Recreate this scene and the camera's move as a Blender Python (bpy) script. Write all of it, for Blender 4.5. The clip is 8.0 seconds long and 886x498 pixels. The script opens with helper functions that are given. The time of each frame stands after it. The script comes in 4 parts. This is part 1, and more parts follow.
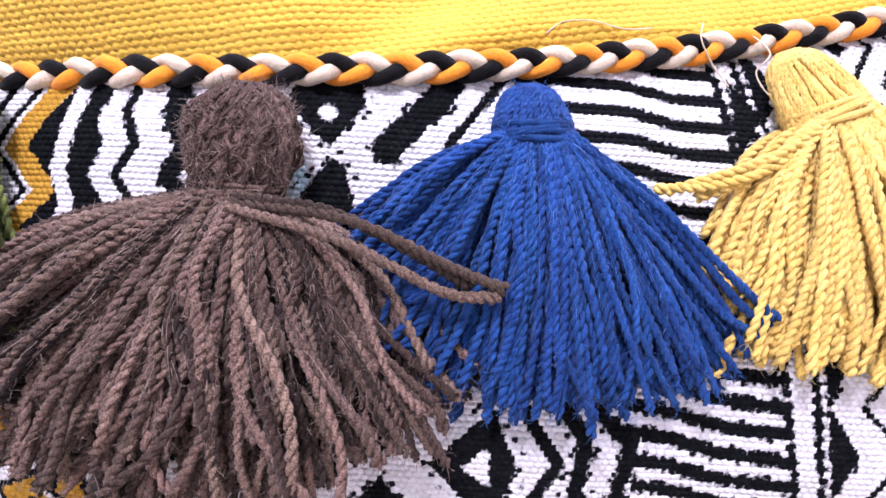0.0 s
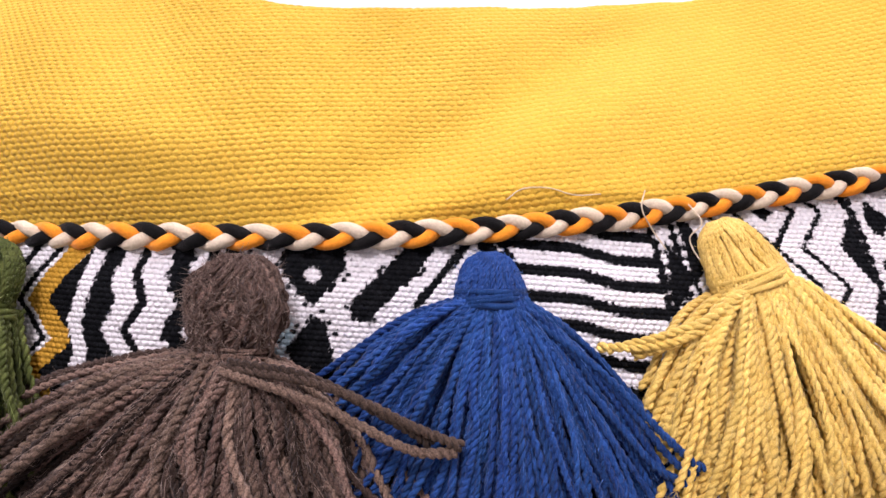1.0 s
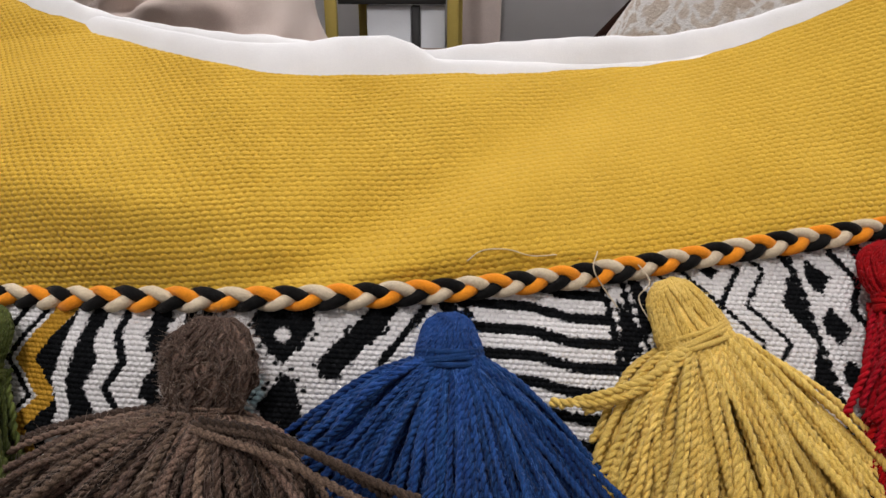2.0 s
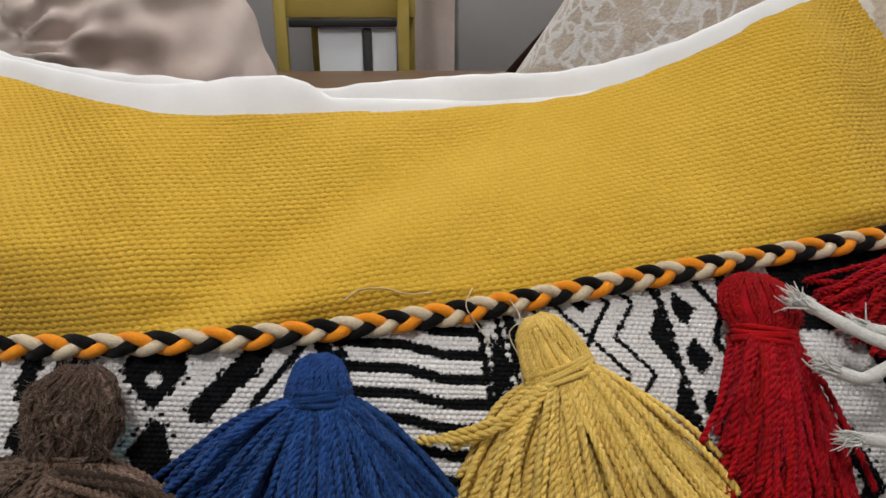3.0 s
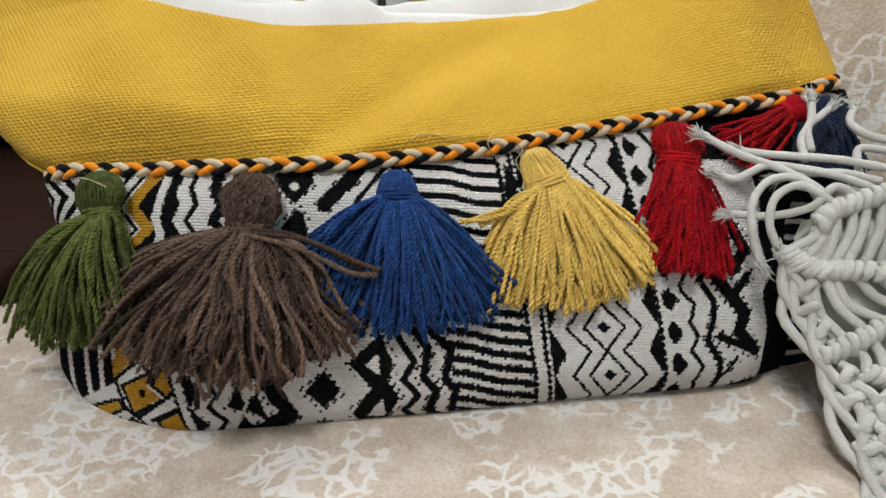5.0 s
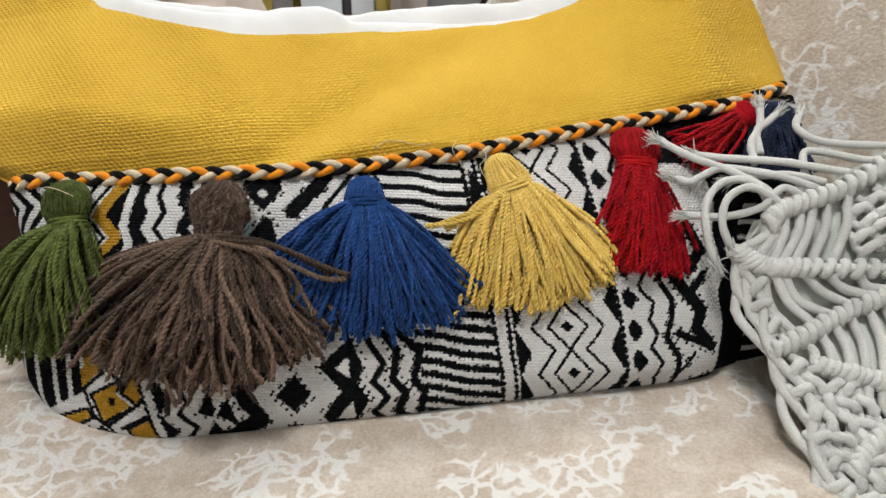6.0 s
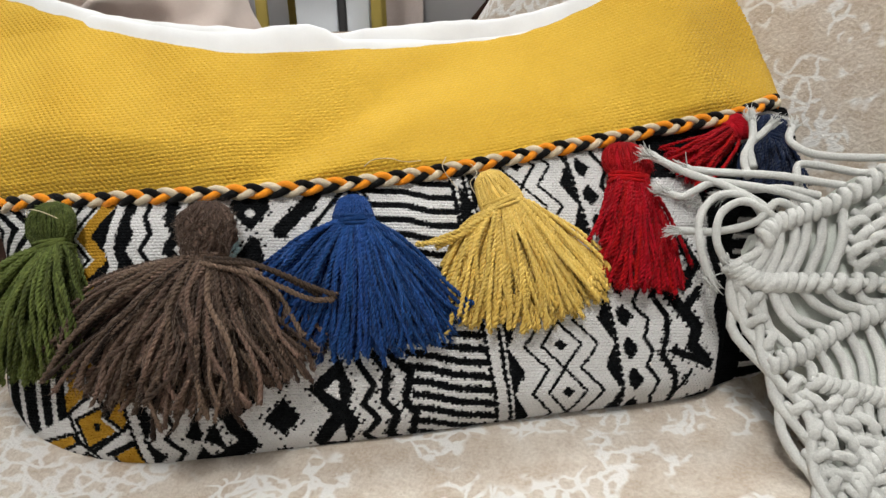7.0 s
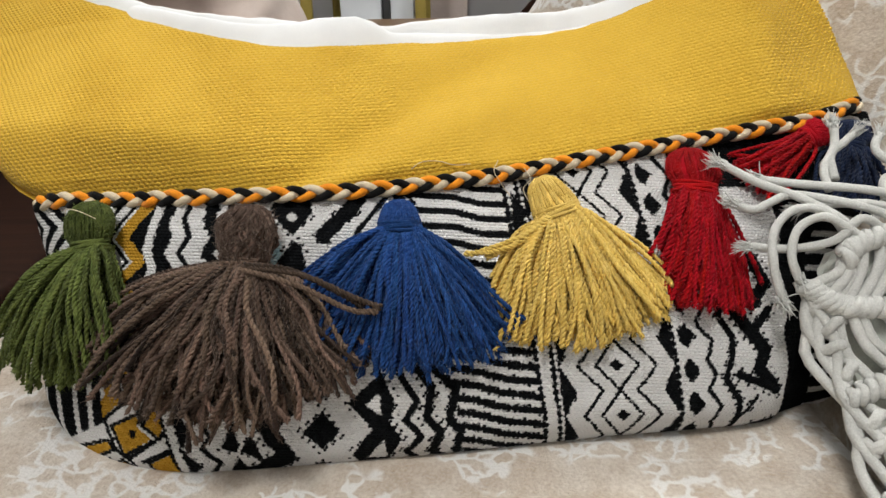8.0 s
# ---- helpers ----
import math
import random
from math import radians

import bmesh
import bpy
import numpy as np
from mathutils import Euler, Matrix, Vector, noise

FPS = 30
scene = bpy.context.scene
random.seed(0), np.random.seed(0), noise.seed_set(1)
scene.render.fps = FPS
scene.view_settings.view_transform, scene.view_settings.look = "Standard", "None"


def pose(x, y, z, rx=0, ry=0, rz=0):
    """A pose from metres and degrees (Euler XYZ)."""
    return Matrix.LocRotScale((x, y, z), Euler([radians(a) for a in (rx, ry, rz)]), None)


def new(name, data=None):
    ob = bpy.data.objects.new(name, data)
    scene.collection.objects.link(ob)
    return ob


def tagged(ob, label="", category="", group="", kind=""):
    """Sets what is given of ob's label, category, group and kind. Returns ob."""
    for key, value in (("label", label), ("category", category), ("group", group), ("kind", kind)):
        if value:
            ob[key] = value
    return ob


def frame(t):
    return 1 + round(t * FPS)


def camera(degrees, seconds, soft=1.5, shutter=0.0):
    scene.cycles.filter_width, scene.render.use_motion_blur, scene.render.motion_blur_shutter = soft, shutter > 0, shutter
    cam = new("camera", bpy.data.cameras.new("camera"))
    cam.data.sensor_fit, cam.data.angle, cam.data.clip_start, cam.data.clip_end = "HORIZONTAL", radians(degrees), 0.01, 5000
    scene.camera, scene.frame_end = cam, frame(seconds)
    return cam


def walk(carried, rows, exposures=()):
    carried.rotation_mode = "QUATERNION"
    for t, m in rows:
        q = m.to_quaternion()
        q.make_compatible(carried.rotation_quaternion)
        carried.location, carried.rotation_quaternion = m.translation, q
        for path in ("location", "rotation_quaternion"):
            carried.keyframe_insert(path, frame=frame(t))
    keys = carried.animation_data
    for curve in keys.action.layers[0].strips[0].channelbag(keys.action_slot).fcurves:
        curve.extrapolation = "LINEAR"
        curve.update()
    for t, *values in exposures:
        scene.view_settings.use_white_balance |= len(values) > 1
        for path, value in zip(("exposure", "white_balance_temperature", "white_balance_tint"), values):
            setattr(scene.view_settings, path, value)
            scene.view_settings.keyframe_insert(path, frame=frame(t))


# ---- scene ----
cam = camera(65.5, 8.0)
METRES, EYE, TILT, LEAN, TURN = 0.30, 0.61, -28.0, 0.0, 0.0
ROWS = [
    (0.0, 0.0, 0.0, 0.0, -0.0, 0.0, -0.0),
    (0.5, 0.0072, -0.0307, 0.0478, -0.03, 1.58, -0.43),
    (1.0, 0.0287, -0.0803, 0.0981, 0.07, 3.39, -0.61),
    (2.5, 0.1154, -0.1351, 0.1334, 0.08, 6.79, 0.14),
    (3.0, 0.1681, -0.1476, 0.1472, -2.18, 7.29, 1.09),
    (3.5, 0.1536, -0.192, 0.0809, -3.07, 7.28, 1.63),
    (4.0, 0.0771, -0.3335, -0.0354, -1.57, 4.58, 1.28),
    (5.5, 0.1187, -0.5728, -0.0319, -1.96, 2.72, 1.98),
    (6.0, 0.1107, -0.5667, -0.0547, -4.17, 3.26, 2.47),
    (6.5, 0.1284, -0.5544, -0.0568, -5.16, 3.43, 3.26),
    (7.0, 0.1277, -0.5523, -0.0474, -4.12, 4.42, 3.11),
    (7.5, 0.0997, -0.523, -0.0537, -2.68, 4.49, -1.87),
    (8.0, 0.1124, -0.4927, -0.0076, -1.21, 3.47, 1.51),
]
EXPOSURES = [(0.0, 0.48, 5500, 36), (0.5, 0.34, 5700, 34), (1.0, -0.14, 6100, 32), (2.5, -1.12, 6350, 12), (3.5, -1.10, 6350, 12), (4.0, -1.00, 6300, 10), (5.5, -0.78, 6250, 9), (6.5, -0.66, 6250, 9), (8.0, -0.74, 6300, 9)]
walk(cam, [(t, pose(0, 0, EYE, TILT, LEAN, TURN) @ pose(METRES * x, METRES * y, METRES * z, 90 + pitch, roll, yaw)) for t, x, y, z, yaw, pitch, roll in ROWS], EXPOSURES)

# ---------------------------------------------------------------- light
world = bpy.data.worlds.new("room_air")
scene.world = world
world.use_nodes = True
world.node_tree.nodes["Background"].inputs[0].default_value = (0.80, 0.88, 1.0, 1)
world.node_tree.nodes["Background"].inputs[1].default_value = 0.015


def round_lamp(name, eye, radius, watts, colour):
    data = bpy.data.lights.new(name, "POINT")
    data.shadow_soft_size, data.energy, data.color = radius, watts, colour
    ob = new(name, data)
    ob.location = eye
    return ob


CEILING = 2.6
# second lamp is unseen, added as fill so the far wall is brighter
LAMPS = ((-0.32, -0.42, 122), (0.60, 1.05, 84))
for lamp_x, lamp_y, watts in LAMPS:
    round_lamp("unseen_lamp_light", (lamp_x, lamp_y, CEILING - 0.32), 0.20, watts, (1.0, 0.965, 0.915))


# ---------------------------------------------------------------- materials
def material(name):
    m = bpy.data.materials.new(name)
    m.use_nodes = True
    return m, m.node_tree.nodes, m.node_tree.links, m.node_tree.nodes["Principled BSDF"]


def mixed(nodes, links, factor, a, b, blend="MIX"):
    mix = nodes.new("ShaderNodeMix")
    mix.data_type, mix.blend_type = "RGBA", blend
    for socket, value in ((0, factor), (6, a), (7, b)):
        if isinstance(value, (int, float)):
            mix.inputs[socket].default_value = value
        elif isinstance(value, tuple):
            mix.inputs[socket].default_value = (*value, 1)
        else:
            links.new(value, mix.inputs[socket])
    return mix.outputs[2]


def noisy(nodes, links, scale, detail=4, stretch=(1, 1, 1), low=0.3, high=0.7, rough=0.6):
    co = nodes.new("ShaderNodeTexCoord")
    mp = nodes.new("ShaderNodeMapping")
    mp.inputs[3].default_value = stretch
    tx = nodes.new("ShaderNodeTexNoise")
    tx.inputs["Scale"].default_value, tx.inputs["Detail"].default_value, tx.inputs["Roughness"].default_value = scale, detail, rough
    rg = nodes.new("ShaderNodeMapRange")
    rg.inputs[1].default_value, rg.inputs[2].default_value = low, high
    links.new(co.outputs["Object"], mp.inputs[0])
    links.new(mp.outputs[0], tx.inputs[0])
    links.new(tx.outputs[0], rg.inputs[0])
    return rg.outputs[0]


def bumped(nodes, links, shader, height, strength, distance):
    bp = nodes.new("ShaderNodeBump")
    bp.inputs["Strength"].default_value, bp.inputs["Distance"].default_value = strength, distance
    links.new(height, bp.inputs["Height"])
    links.new(bp.outputs[0], shader.inputs["Normal"])


def cloth(name, dark, light, grain=900, patch=18, rough=0.9, bump=0.5, sheen=0.25, depth=0.0006, random_amount=0.0, fleck=0.22):
    """Two-scale cloth: patches of wear and a fine grain with relief."""
    m, n, l, s = material(name)
    fine = noisy(n, l, grain, 3)
    wide = noisy(n, l, patch, 4)
    colour = mixed(n, l, wide, dark, light)
    colour = mixed(n, l, fleck, colour, mixed(n, l, fine, tuple(c * 0.5 for c in dark), tuple(min(1, c * 1.35) for c in light)))
    if random_amount:
        info = n.new("ShaderNodeObjectInfo")
        hsv = n.new("ShaderNodeHueSaturation")
        rg = n.new("ShaderNodeMapRange")
        rg.inputs[3].default_value, rg.inputs[4].default_value = 1 - random_amount, 1 + random_amount
        l.new(info.outputs["Random"], rg.inputs[0])
        l.new(rg.outputs[0], hsv.inputs["Value"])
        l.new(colour, hsv.inputs["Color"])
        wrap = n.new("ShaderNodeMath")
        wrap.operation, wrap.inputs[1].default_value = "MULTIPLY", 7.31
        part_of = n.new("ShaderNodeMath")
        part_of.operation = "FRACT"
        hue = n.new("ShaderNodeMapRange")
        hue.inputs[3].default_value, hue.inputs[4].default_value = 0.5 - 0.012 * random_amount, 0.5 + 0.012 * random_amount
        l.new(info.outputs["Random"], wrap.inputs[0])
        l.new(wrap.outputs[0], part_of.inputs[0])
        l.new(part_of.outputs[0], hue.inputs[0])
        l.new(hue.outputs[0], hsv.inputs["Hue"])
        colour = hsv.outputs[0]
    l.new(colour, s.inputs["Base Color"])
    s.inputs["Roughness"].default_value = rough
    s.inputs["Sheen Weight"].default_value = sheen
    s.inputs["Sheen Roughness"].default_value = 0.5
    s.inputs["Specular IOR Level"].default_value = 0.07
    bumped(n, l, s, fine, bump, depth)
    return m


def yarn(name, dark, light, random_amount=0.16, sheen=0.15, patch=240, fleck=0.3):
    return cloth(name, dark, light, grain=2200, patch=patch, rough=0.85, bump=0.45, sheen=sheen, depth=0.0003, random_amount=random_amount, fleck=fleck)


MUSTARD = cloth("mustard_canvas", (0.585, 0.360, 0.033), (0.68, 0.432, 0.050), grain=1400, patch=22, bump=0.6, sheen=0.12, depth=0.0003)
WHITE_LINING = cloth("white_cotton", (0.78, 0.79, 0.79), (0.86, 0.87, 0.87), grain=1800, patch=30, bump=0.2, depth=0.0002, fleck=0.06)
CORD_WHITE = cloth("white_cotton_cord", (0.50, 0.505, 0.475), (0.64, 0.64, 0.61), grain=1300, patch=60, bump=0.6, depth=0.0004, sheen=0.2, random_amount=0.06)
LINING_PALE = cloth("pale_lining", (0.58, 0.61, 0.55), (0.66, 0.69, 0.63), grain=1500, patch=25, bump=0.3, depth=0.0003)
YARN = {
    "brown": yarn("brown_wool", (0.007, 0.0042, 0.0032), (0.165, 0.108, 0.079), 0.85, 0.06, 420, 0.75),
    "blue": yarn("blue_wool", (0.0030, 0.0145, 0.072), (0.021, 0.076, 0.255), 0.30, 0.06, 300, 0.4),
    "yellow": yarn("yellow_wool", (0.62, 0.39, 0.066), (0.82, 0.585, 0.165), 0.12, 0.08),
    "red": yarn("red_wool", (0.20, 0.002, 0.005), (0.42, 0.006, 0.011), 0.2, 0.03),
    "green": yarn("green_wool", (0.026, 0.042, 0.008), (0.135, 0.162, 0.042), 0.36, 0.04),
    "navy": yarn("navy_wool", (0.006, 0.012, 0.035), (0.015, 0.025, 0.06), 0.2, 0.1),
}
FIBRE = {
    "brown": yarn("brown_fibre", (0.12, 0.080, 0.060), (0.34, 0.26, 0.205), 0.0),
    "blue": yarn("blue_fibre", (0.03, 0.09, 0.30), (0.08, 0.20, 0.50), 0.0),
    "yellow": yarn("yellow_fibre", (0.70, 0.50, 0.14), (0.85, 0.68, 0.28), 0.0),
    "red": yarn("red_fibre", (0.38, 0.010, 0.020), (0.55, 0.04, 0.05), 0.0),
    "green": yarn("green_fibre", (0.12, 0.17, 0.04), (0.24, 0.30, 0.09), 0.0),
    "navy": yarn("navy_fibre", (0.012, 0.02, 0.05), (0.03, 0.04, 0.08), 0.0),
}
BRAID = {
    "orange": cloth("orange_cotton", (0.78, 0.24, 0.012), (0.88, 0.31, 0.02), grain=1500, patch=90, bump=0.5, sheen=0.1, depth=0.0003),
    "black": cloth("black_cotton", (0.004, 0.004, 0.004), (0.010, 0.0095, 0.009), grain=1500, patch=90, bump=0.5, sheen=0.05, depth=0.0003),
    "beige": cloth("beige_cotton", (0.56, 0.46, 0.31), (0.68, 0.58, 0.42), grain=1500, patch=90, bump=0.5, sheen=0.1, depth=0.0003),
}


def weave_relief(n, l):
    """Height of a plain weave from the counts of threads that the mesh carries: rows of short floats, every other row moved by half."""
    def maths(kind, a, b=None):
        node = n.new("ShaderNodeMath")
        node.operation = kind
        for k, value in enumerate((a, b)):
            if isinstance(value, (int, float)):
                node.inputs[k].default_value = value
            elif value is not None:
                l.new(value, node.inputs[k])
        return node.outputs[0]

    counts = []
    for name in ("warp", "weft"):
        at = n.new("ShaderNodeAttribute")
        at.attribute_name = name
        counts.append(at.outputs["Fac"])
    row = maths("FLOOR", counts[1])
    odd = maths("MULTIPLY", maths("ABSOLUTE", maths("MODULO", row, 2.0)), 0.5)
    du = maths("SUBTRACT", maths("FRACT", maths("ADD", maths("ADD", counts[0], odd), 0.5)), 0.5)
    dv = maths("SUBTRACT", maths("SUBTRACT", counts[1], row), 0.5)
    spread = maths("ADD", maths("MULTIPLY", maths("MULTIPLY", du, du), 3.4), maths("MULTIPLY", maths("MULTIPLY", dv, dv), 3.2))
    return maths("SQRT", maths("MAXIMUM", maths("SUBTRACT", 1.0, spread), 0.0))


def woven(m, depth_of_weave, strength):
    """Adds the weave's relief to a cloth, over the bump that it has."""
    n, l = m.node_tree.nodes, m.node_tree.links
    s = n["Principled BSDF"]
    before = s.inputs["Normal"].links[0].from_socket
    bp = n.new("ShaderNodeBump")
    bp.inputs["Strength"].default_value, bp.inputs["Distance"].default_value = strength, depth_of_weave
    l.new(weave_relief(n, l), bp.inputs["Height"])
    l.new(before, bp.inputs["Normal"])
    l.new(bp.outputs[0], s.inputs["Normal"])
    return m


def printed_cotton():
    """Off-white woven cotton; the ink sits where the mesh's own pattern value is above nought, with ragged edges."""
    m, n, l, s = material("block_printed_cotton")
    rag = noisy(n, l, 800, 2, low=0.15, high=0.85)
    wide = noisy(n, l, 25, 4)
    fade = noisy(n, l, 420, 3, low=0.35, high=0.75)

    def edge(attribute, ragged, soft):
        at = n.new("ShaderNodeAttribute")
        at.attribute_name = attribute
        a = n.new("ShaderNodeMath")
        a.operation, a.inputs[1].default_value = "MULTIPLY_ADD", ragged
        l.new(rag, a.inputs[0])
        l.new(at.outputs["Fac"], a.inputs[2])
        r = n.new("ShaderNodeMapRange")
        r.inputs[1].default_value, r.inputs[2].default_value = ragged * 0.5 - soft, ragged * 0.5 + soft
        l.new(a.outputs[0], r.inputs[0])
        return r.outputs[0]

    ground = mixed(n, l, wide, (0.66, 0.645, 0.63), (0.78, 0.77, 0.76))
    ochre = mixed(n, l, fade, (0.42, 0.22, 0.020), (0.56, 0.31, 0.035))
    black = mixed(n, l, fade, (0.003, 0.0036, 0.0042), (0.009, 0.010, 0.011))
    ground = mixed(n, l, edge("wash", 2.0, 1.0), ground, (0.42, 0.60, 0.64))
    colour = mixed(n, l, edge("ochre", 1.0, 0.15), ground, ochre)
    colour = mixed(n, l, edge("ink", 1.35, 0.25), colour, black)
    l.new(colour, s.inputs["Base Color"])
    s.inputs["Roughness"].default_value, s.inputs["Specular IOR Level"].default_value = 0.95, 0.06
    s.inputs["Sheen Weight"].default_value = 0.0
    bumped(n, l, s, noisy(n, l, 1300, 3), 0.75, 0.0004)
    return m


PRINT = woven(printed_cotton(), 0.0006, 0.8)


def brocade():
    """Beige plush with paler branching figures and short pile."""
    m, n, l, s = material("beige_brocade")
    co = n.new("ShaderNodeTexCoord")
    bend = n.new("ShaderNodeTexNoise")
    bend.inputs["Scale"].default_value, bend.inputs["Detail"].default_value = 45, 3
    add = n.new("ShaderNodeMix")
    add.data_type, add.blend_type = "RGBA", "LINEAR_LIGHT"
    add.inputs[0].default_value = 0.016
    l.new(co.outputs["Object"], bend.inputs[0])
    l.new(co.outputs["Object"], add.inputs[6])
    l.new(bend.outputs["Color"], add.inputs[7])
    web = n.new("ShaderNodeTexVoronoi")
    web.feature = "DISTANCE_TO_EDGE"
    web.inputs["Scale"].default_value, web.inputs["Randomness"].default_value = 84, 1.0
    l.new(add.outputs[2], web.inputs["Vector"])
    line = n.new("ShaderNodeMapRange")
    line.inputs[1].default_value, line.inputs[2].default_value, line.inputs[3].default_value, line.inputs[4].default_value = 0.07, 0.15, 1, 0
    l.new(web.outputs["Distance"], line.inputs[0])
    where = noisy(n, l, 27, 2.5, low=0.485, high=0.52)
    figure = n.new("ShaderNodeMath")
    figure.operation = "MULTIPLY"
    l.new(line.outputs[0], figure.inputs[0])
    l.new(where, figure.inputs[1])
    pile = noisy(n, l, 520, 4)
    ground = mixed(n, l, noisy(n, l, 60, 6, low=0.38, high=0.62), (0.42, 0.33, 0.24), (0.62, 0.56, 0.48))
    ground = mixed(n, l, 0.45, ground, mixed(n, l, pile, (0.36, 0.29, 0.215), (0.70, 0.64, 0.555)))
    colour = mixed(n, l, figure.outputs[0], ground, (0.70, 0.685, 0.65))
    l.new(colour, s.inputs["Base Color"])
    s.inputs["Roughness"].default_value, s.inputs["Sheen Weight"].default_value = 0.8, 0.4
    bumped(n, l, s, pile, 0.6, 0.0008)
    return m


BROCADE = brocade()


def wood(name, dark, light, rough=0.4, stretch=(2, 30, 30)):
    m, n, l, s = material(name)
    grain = noisy(n, l, 3.0, 6, stretch)
    colour = mixed(n, l, grain, dark, light)
    colour = mixed(n, l, 0.3, colour, mixed(n, l, noisy(n, l, 6, 3), dark, light))
    l.new(colour, s.inputs["Base Color"])
    s.inputs["Roughness"].default_value = rough
    bumped(n, l, s, grain, 0.15, 0.001)
    return m


def paint(name, dark, light, rough=0.6, metal=0.0):
    m, n, l, s = material(name)
    l.new(mixed(n, l, noisy(n, l, 5, 5), dark, light), s.inputs["Base Color"])
    s.inputs["Roughness"].default_value, s.inputs["Metallic"].default_value = rough, metal
    bumped(n, l, s, noisy(n, l, 180, 3), 0.12, 0.001)
    return m


DARK_WOOD = wood("dark_wood", (0.008, 0.0026, 0.0012), (0.024, 0.0080, 0.0034), 0.75)
BROWN_WOOD = wood("brown_wood", (0.10, 0.055, 0.03), (0.20, 0.115, 0.065), 0.4)
DARK_WOOD.node_tree.nodes["Principled BSDF"].inputs["Specular IOR Level"].default_value = 0.15
WALL_PAINT = paint("grey_white_wall", (0.80, 0.79, 0.79), (0.87, 0.86, 0.86), 0.85)
CEILING_PAINT = paint("white_ceiling", (0.76, 0.76, 0.75), (0.82, 0.82, 0.81), 0.9)
GOLD = paint("gold_metal", (0.42, 0.32, 0.07), (0.54, 0.42, 0.11), 0.42, 0.35)
WHITE_PANEL = paint("white_panel", (0.66, 0.69, 0.72), (0.74, 0.77, 0.80), 0.5)
BLACK_METAL = paint("black_metal", (0.010, 0.010, 0.010), (0.02, 0.02, 0.02), 0.45)
CURTAIN = cloth("taupe_curtain", (0.46, 0.38, 0.34), (0.56, 0.48, 0.44), grain=500, patch=8)
CLOTHES = cloth("cream_cotton", (0.44, 0.345, 0.295), (0.60, 0.52, 0.47), grain=700, patch=7, fleck=0.08)
woven(MUSTARD, 0.0007, 0.42)
LAMP_GLOW, _n, _l, _s = material("lamp_glow")
_s.inputs["Emission Color"].default_value, _s.inputs["Emission Strength"].default_value = (1, 0.96, 0.9, 1), 6.0


# ---------------------------------------------------------------- building helpers
def thing(name, base, label, category, group="", kind=""):
    ob = new(name)
    ob.empty_display_size = 0.02
    ob.location = base
    return tagged(ob, label, category, group, kind)


def mesh_of(name, verts, faces, mat, smooth=True):
    me = bpy.data.meshes.new(name)
    me.from_pydata([tuple(v) for v in np.asarray(verts, float).tolist()], [], [tuple(f) for f in np.asarray(faces).tolist()] if isinstance(faces, np.ndarray) else faces)
    me.materials.append(mat)
    if smooth:
        me.polygons.foreach_set("use_smooth", np.ones(len(me.polygons), dtype=bool))
    me.update()
    return me


def hang(ob, parent):
    """Puts a part that is built in world places under its thing or part."""
    if parent is not None:
        ob.parent = parent
        if parent.parent is None:
            ob.matrix_parent_inverse = Matrix.Translation(-Vector(parent.location))
    return ob


def part(name, shape, mat, parent=None, label="", smooth=True, kind=""):
    """shape: (verts, faces) or a bmesh, in world places."""
    if isinstance(shape, bmesh.types.BMesh):
        me = bpy.data.meshes.new(name)
        shape.to_mesh(me)
        shape.free()
        me.materials.append(mat)
        if smooth:
            me.polygons.foreach_set("use_smooth", np.ones(len(me.polygons), dtype=bool))
    else:
        me = mesh_of(name, shape[0], shape[1], mat, smooth)
    return tagged(hang(new(name, me), parent), label, kind=kind)


def grid_faces(n, m, wrap=False):
    """Quads of an n by m grid of points, stored row by row; wrap joins the last column to the first."""
    i, j = np.meshgrid(np.arange(n - 1), np.arange(m if wrap else m - 1), indexing="ij")
    k = (j + 1) % m
    return np.stack([i * m + j, i * m + k, (i + 1) * m + k, (i + 1) * m + j], -1).reshape(-1, 4)


def frames_along(path):
    tan = np.gradient(path, axis=0)
    tan /= np.linalg.norm(tan, axis=1, keepdims=True) + 1e-12
    a = np.cross(tan[0], (0.31, 0.2, 0.93))
    out = []
    for t in tan:
        a = a - t * (a @ t)
        a /= np.linalg.norm(a) + 1e-12
        out.append(a)
    side = np.array(out)
    return side, np.cross(tan, side)


def tube(path, radius, sides=6, flat=1.0):
    """A closed tube along a path; radius may vary along it."""
    path = np.asarray(path, float)
    side, up = frames_along(path)
    r = np.broadcast_to(np.asarray(radius, float), (len(path),))
    ang = np.arange(sides) * 2 * math.pi / sides
    ring = path[:, None] + r[:, None, None] * (np.cos(ang)[None, :, None] * side[:, None] + flat * np.sin(ang)[None, :, None] * up[:, None])
    n = len(path)
    verts = np.concatenate([ring.reshape(-1, 3), path[:1], path[-1:]])
    faces = [tuple(f) for f in grid_faces(n, sides, True).tolist()]
    faces += [(n * sides, (k + 1) % sides, k) for k in range(sides)]
    faces += [(n * sides + 1, (n - 1) * sides + k, (n - 1) * sides + (k + 1) % sides) for k in range(sides)]
    return verts, faces


def joined(shapes):
    verts, faces, off = [], [], 0
    for v, f in shapes:
        verts.append(np.asarray(v, float))
        faces += [tuple(i + off for i in q) for q in f]
        off += len(v)
    return np.concatenate(verts), faces


